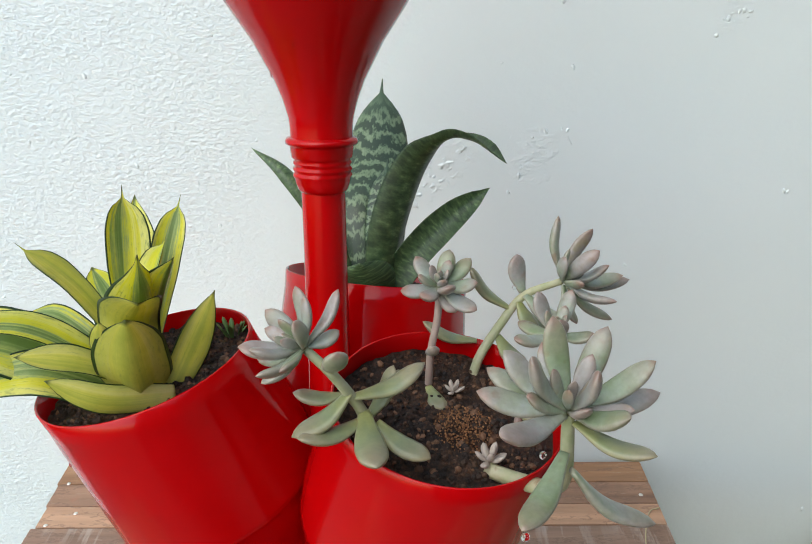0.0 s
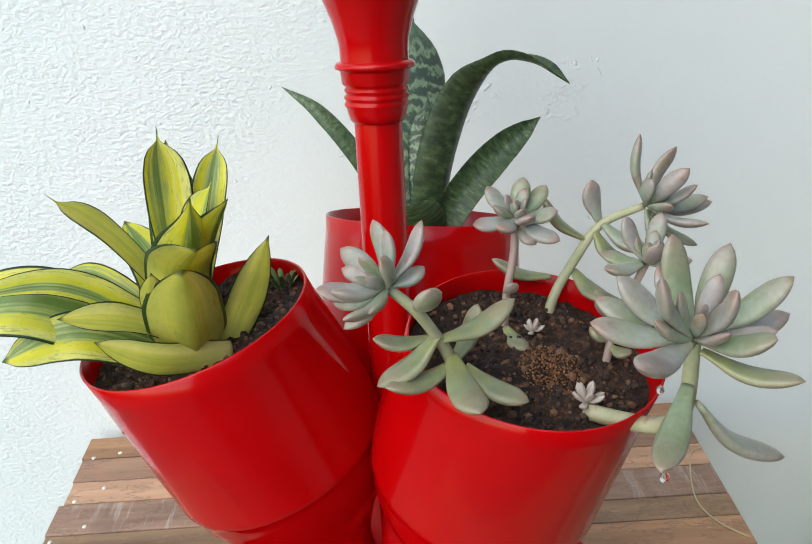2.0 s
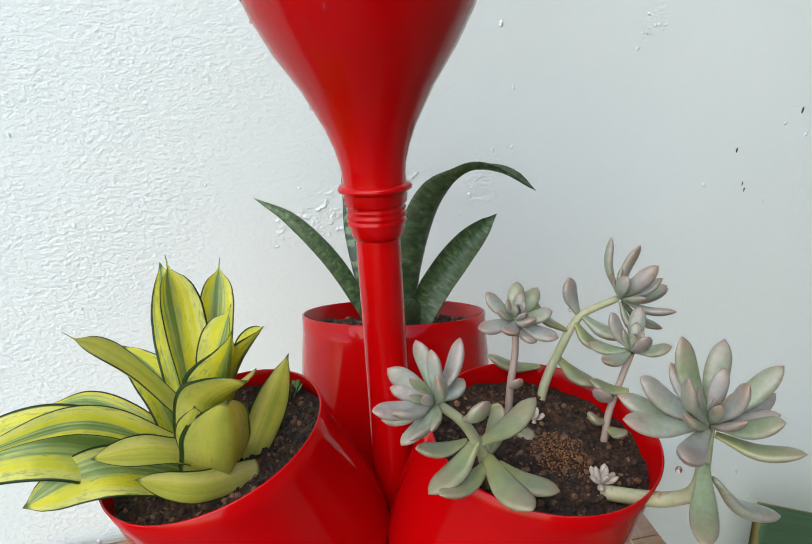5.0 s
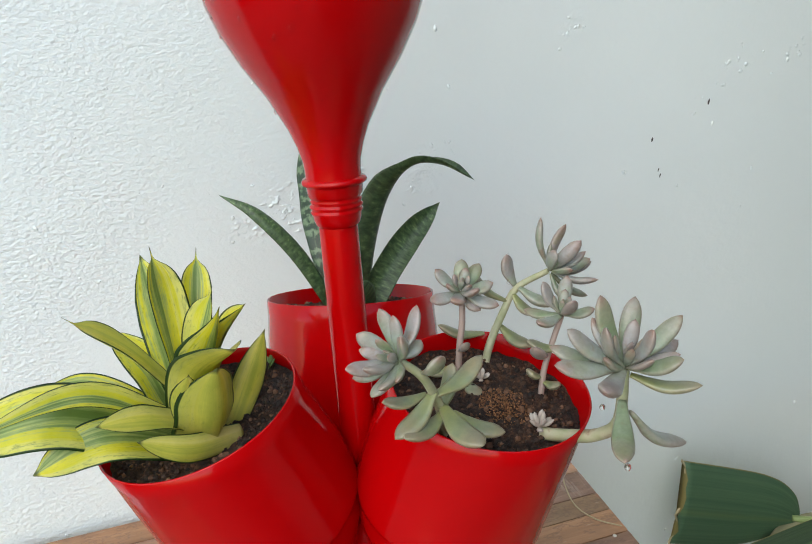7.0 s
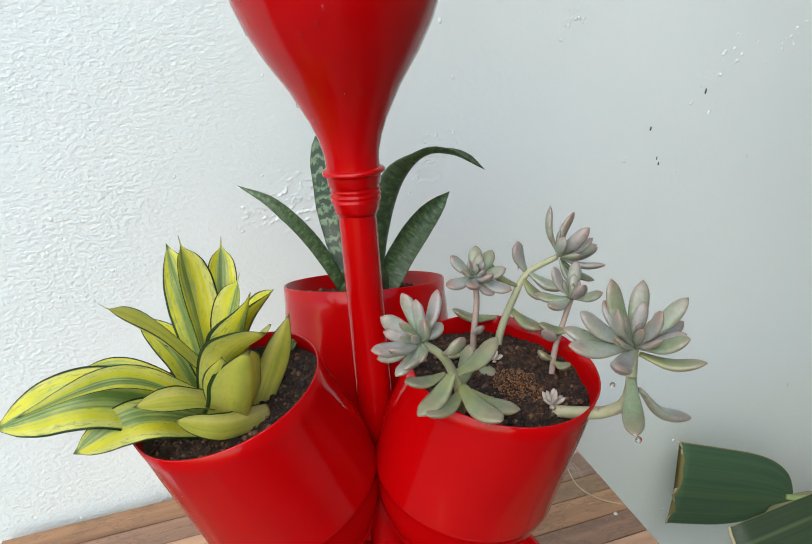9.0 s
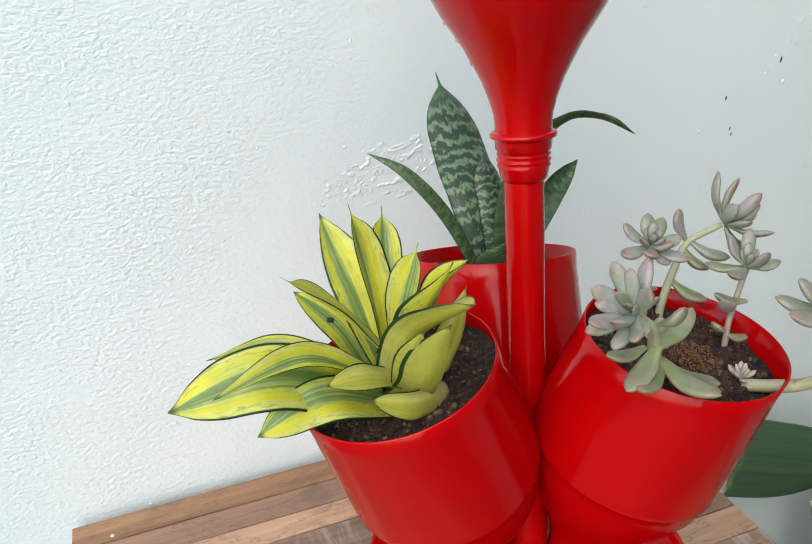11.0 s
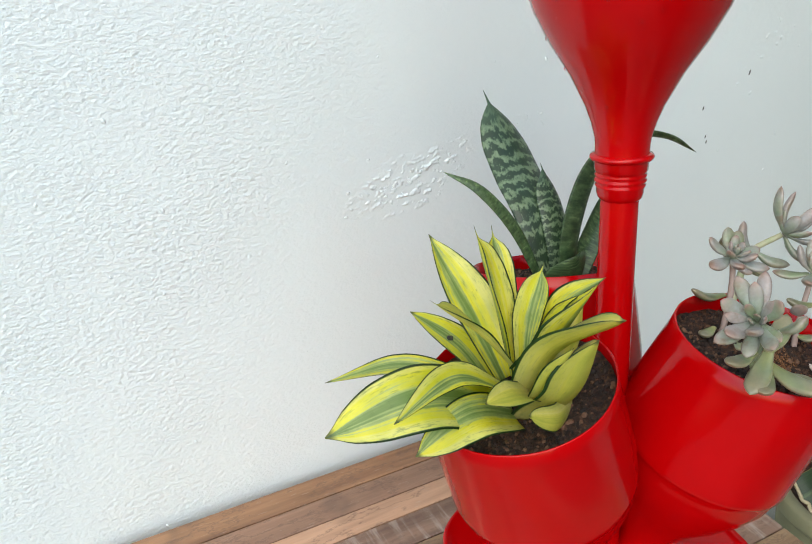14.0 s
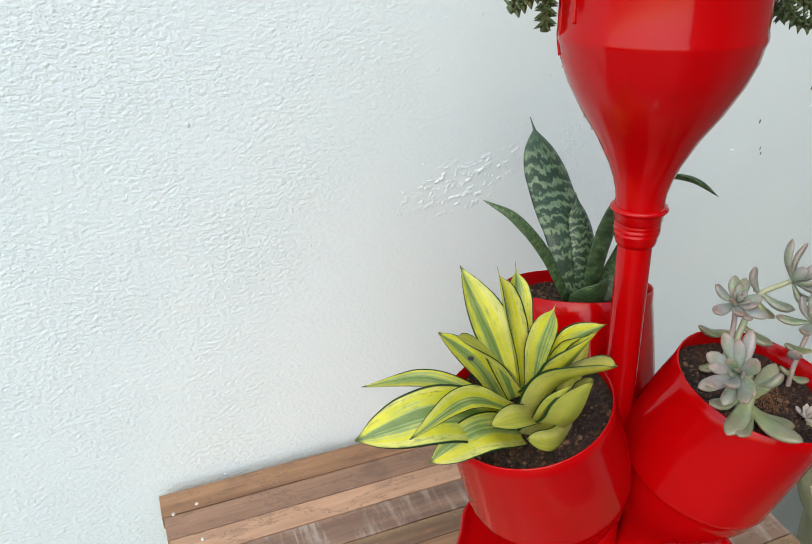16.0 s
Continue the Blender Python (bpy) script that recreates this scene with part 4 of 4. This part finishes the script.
# ---- broad-leaved plant in a cream pot beside the table ----
def broad_green(name, lo, hi):
    m, t, b = mat(name, 0.5)
    u, v = uv_axes(t)
    stripe = noise_of(t, combine(t, maths(t, "MULTIPLY", u, 26.0), maths(t, "MULTIPLY", v, 0.8), 2.0), 1.0, 4)
    col = ramp(t, stripe, (0.3, lo), (0.7, hi))
    rib = ramp(t, maths(t, "ABSOLUTE", maths(t, "SUBTRACT", u, 0.45)), (0.0, (1, 1, 1)), (0.06, (0, 0, 0)))
    col = mixc(t, maths(t, "MULTIPLY", rib, 0.45), col, (0.11, 0.17, 0.06))
    edge = ramp(t, maths(t, "ABSOLUTE", maths(t, "SUBTRACT", maths(t, "MULTIPLY", u, 2.0), 1.0)), (0.972, (0, 0, 0)), (0.99, (1, 1, 1)))
    col = mixc(t, edge, col, (0.20, 0.17, 0.06))
    t.links.new(col, b.inputs["Base Color"])
    bump(t, b, stripe, 0.002, 0.3)
    return m


TORN = [(0, 0.05), (0.06, 0.26), (0.2, 0.58), (0.45, 0.86), (0.7, 0.97), (1, 1.0)]
lily = tagged(new("broad_leaved_plant"), "torn broad dark green leaves growing from a cream pot", "plant")
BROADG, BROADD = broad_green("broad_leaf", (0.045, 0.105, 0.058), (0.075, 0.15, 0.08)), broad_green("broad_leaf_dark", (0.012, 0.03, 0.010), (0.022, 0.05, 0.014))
TAN = plain("dry_leaf_edge", (0.42, 0.36, 0.22))


def torn_leaf(pts, width, side, channel, material, slope=0.0):
    """A broad leaf that ends in a ragged tear; slope leans the tear over."""
    n, k = 22, 28
    bm = leaf_mesh(pts, width, side, TORN, 0.03, channel, n=n, k=k)
    bm.verts.ensure_lookup_table()
    end, way = Vector(pts[-1]), (Vector(pts[-1]) - Vector(pts[-2])).normalized()
    across = Vector(side)
    across = (across - way * across.dot(way)).normalized()
    for v in bm.verts:
        d = (v.co - end).dot(way)
        v.co += way * (slope * (v.co - end).dot(across) * min(max((d + 0.12) / 0.12, 0), 1))
    tear = [bm.verts[n * k + q] for q in range(k)]
    for v in tear:
        v.co += way * (noise.noise(v.co * 34) * 0.014 + noise.noise(v.co * 120) * 0.006)
    rim = [tear[q].co.copy() for q in range(k // 2 + 1)]
    leaf = part("leaf", bm, material, lily)
    part("torn_edge", tube(bmesh.new(), rim, (0.0016, 0.0022, 0.0014), 40, 6), TAN, leaf, "dry tan torn edge")


torn_leaf([(0.646, 0.588, 0.476), (0.600, 0.592, 0.496), (0.540, 0.594, 0.520), (0.440, 0.594, 0.562)], 0.128, (0.04, 0.0, 1.0), 0.10, BROADG, 0.38)
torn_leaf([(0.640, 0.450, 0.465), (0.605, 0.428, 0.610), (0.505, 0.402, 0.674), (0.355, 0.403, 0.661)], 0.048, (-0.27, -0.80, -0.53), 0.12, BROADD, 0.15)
part("petiole", tube(bmesh.new(), [(0.588, 0.552, 0.531), (0.620, 0.530, 0.528), (0.650, 0.500, 0.500), (0.655, 0.485, 0.450)], (0.004, 0.006, 0.007, 0.008), 16, 8), plain("petiole_green", (0.27, 0.36, 0.13), 0.5), lily, "pale green leaf stalk")
pot = tagged(new("flower_pot"), "cream plastic flower pot with a thick rolled rim", "pot")
PM = Matrix.Translation((0.655, 0.48, 0.475))
part("body", lathe(bmesh.new(), [(0.001, -0.20), (0.078, -0.20), (0.084, -0.195), (0.104, -0.03), (0.104, -0.004), (0.099, -0.004), (0.098, -0.03), (0.09, -0.06)], PM, 64), CREAM, pot)
part("rim", lathe(bmesh.new(), [(0.103, -0.030), (0.118, -0.028), (0.121, -0.022), (0.121, -0.004), (0.118, 0.0), (0.104, 0.0), (0.101, -0.004), (0.101, -0.03)], PM, 64), CREAM, pot)
tagged(part("pot_soil", lathe(bmesh.new(), [(0.1005, -0.03), (0.05, -0.025), (0.001, -0.024)], PM, 40), SOIL), "dark soil in the cream flower pot", "soil")
stand = tagged(new("plant_stand"), "plain wooden stand under the cream pot", "stand")
part("top", box(bmesh.new(), 0.555, 0.38, 0.255, 0.755, 0.58, 0.2745, 0.002), WOOD, stand, smooth=False)
for x in (0.565, 0.72):
    for y in (0.39, 0.545):
        part("leg", box(bmesh.new(), x, y, 0.0, x + 0.025, y + 0.025, 0.2545, 0.001), WOOD, stand, smooth=False)

# string lying on the table
bm = tube(bmesh.new(), [(0.258, 0.580, 0.7012), (0.246, 0.573, 0.7012), (0.233, 0.540, 0.7012), (0.228, 0.510, 0.7012), (0.237, 0.486, 0.7012), (0.256, 0.468, 0.7012)], (0.0007, 0.0007), 30, 6)
tagged(part("string", bm, TAN), "thin beige string lying in a loop on the table", "string")

# water drops
drops = tagged(new("water_drops"), "clear water drops on the red plastic and leaves", "water", kind="stuff")
bm = bmesh.new()
rw = random.Random(8)
for key, (c, up, r, h) in POTS.items():
    for k in range(16):
        a, z = rw.uniform(-2.9, -0.2), -rw.uniform(0.006, h * 0.9)
        q = rw.uniform(0.0005, 0.0012)
        lump(bm, POT_M[key] @ pose(r * math.cos(a), r * math.sin(a), z) @ Matrix.Diagonal((q * 0.7, q * 0.7, q * 1.2, 1)))
for k in range(18):
    a, z = rw.uniform(-2.9, -0.2), rw.uniform(0.03, 0.095)
    r = next(ra + (rb - ra) * (z - za) / (zb - za) for (ra, za), (rb, zb) in zip(SHOULDER[2:], SHOULDER[3:]) if za <= z <= zb)
    q = rw.uniform(0.0006, 0.0013)
    lump(bm, AM @ pose(r * math.cos(a), r * math.sin(a), z) @ Matrix.Diagonal((q * 0.7, q * 0.7, q * 1.3, 1)))
for o, q in (((0.042, 0.189, 1.0495), 0.0015), ((0.0545, 0.2285, 1.0505), 0.0014), ((0.020, 0.312, 1.083), 0.0012), ((0.058, 0.336, 1.067), 0.0012)):
    lump(bm, pose(*o) @ Matrix.Diagonal((q, q, q * 1.2, 1)), 12)
part("drop", bm, WATER, drops)
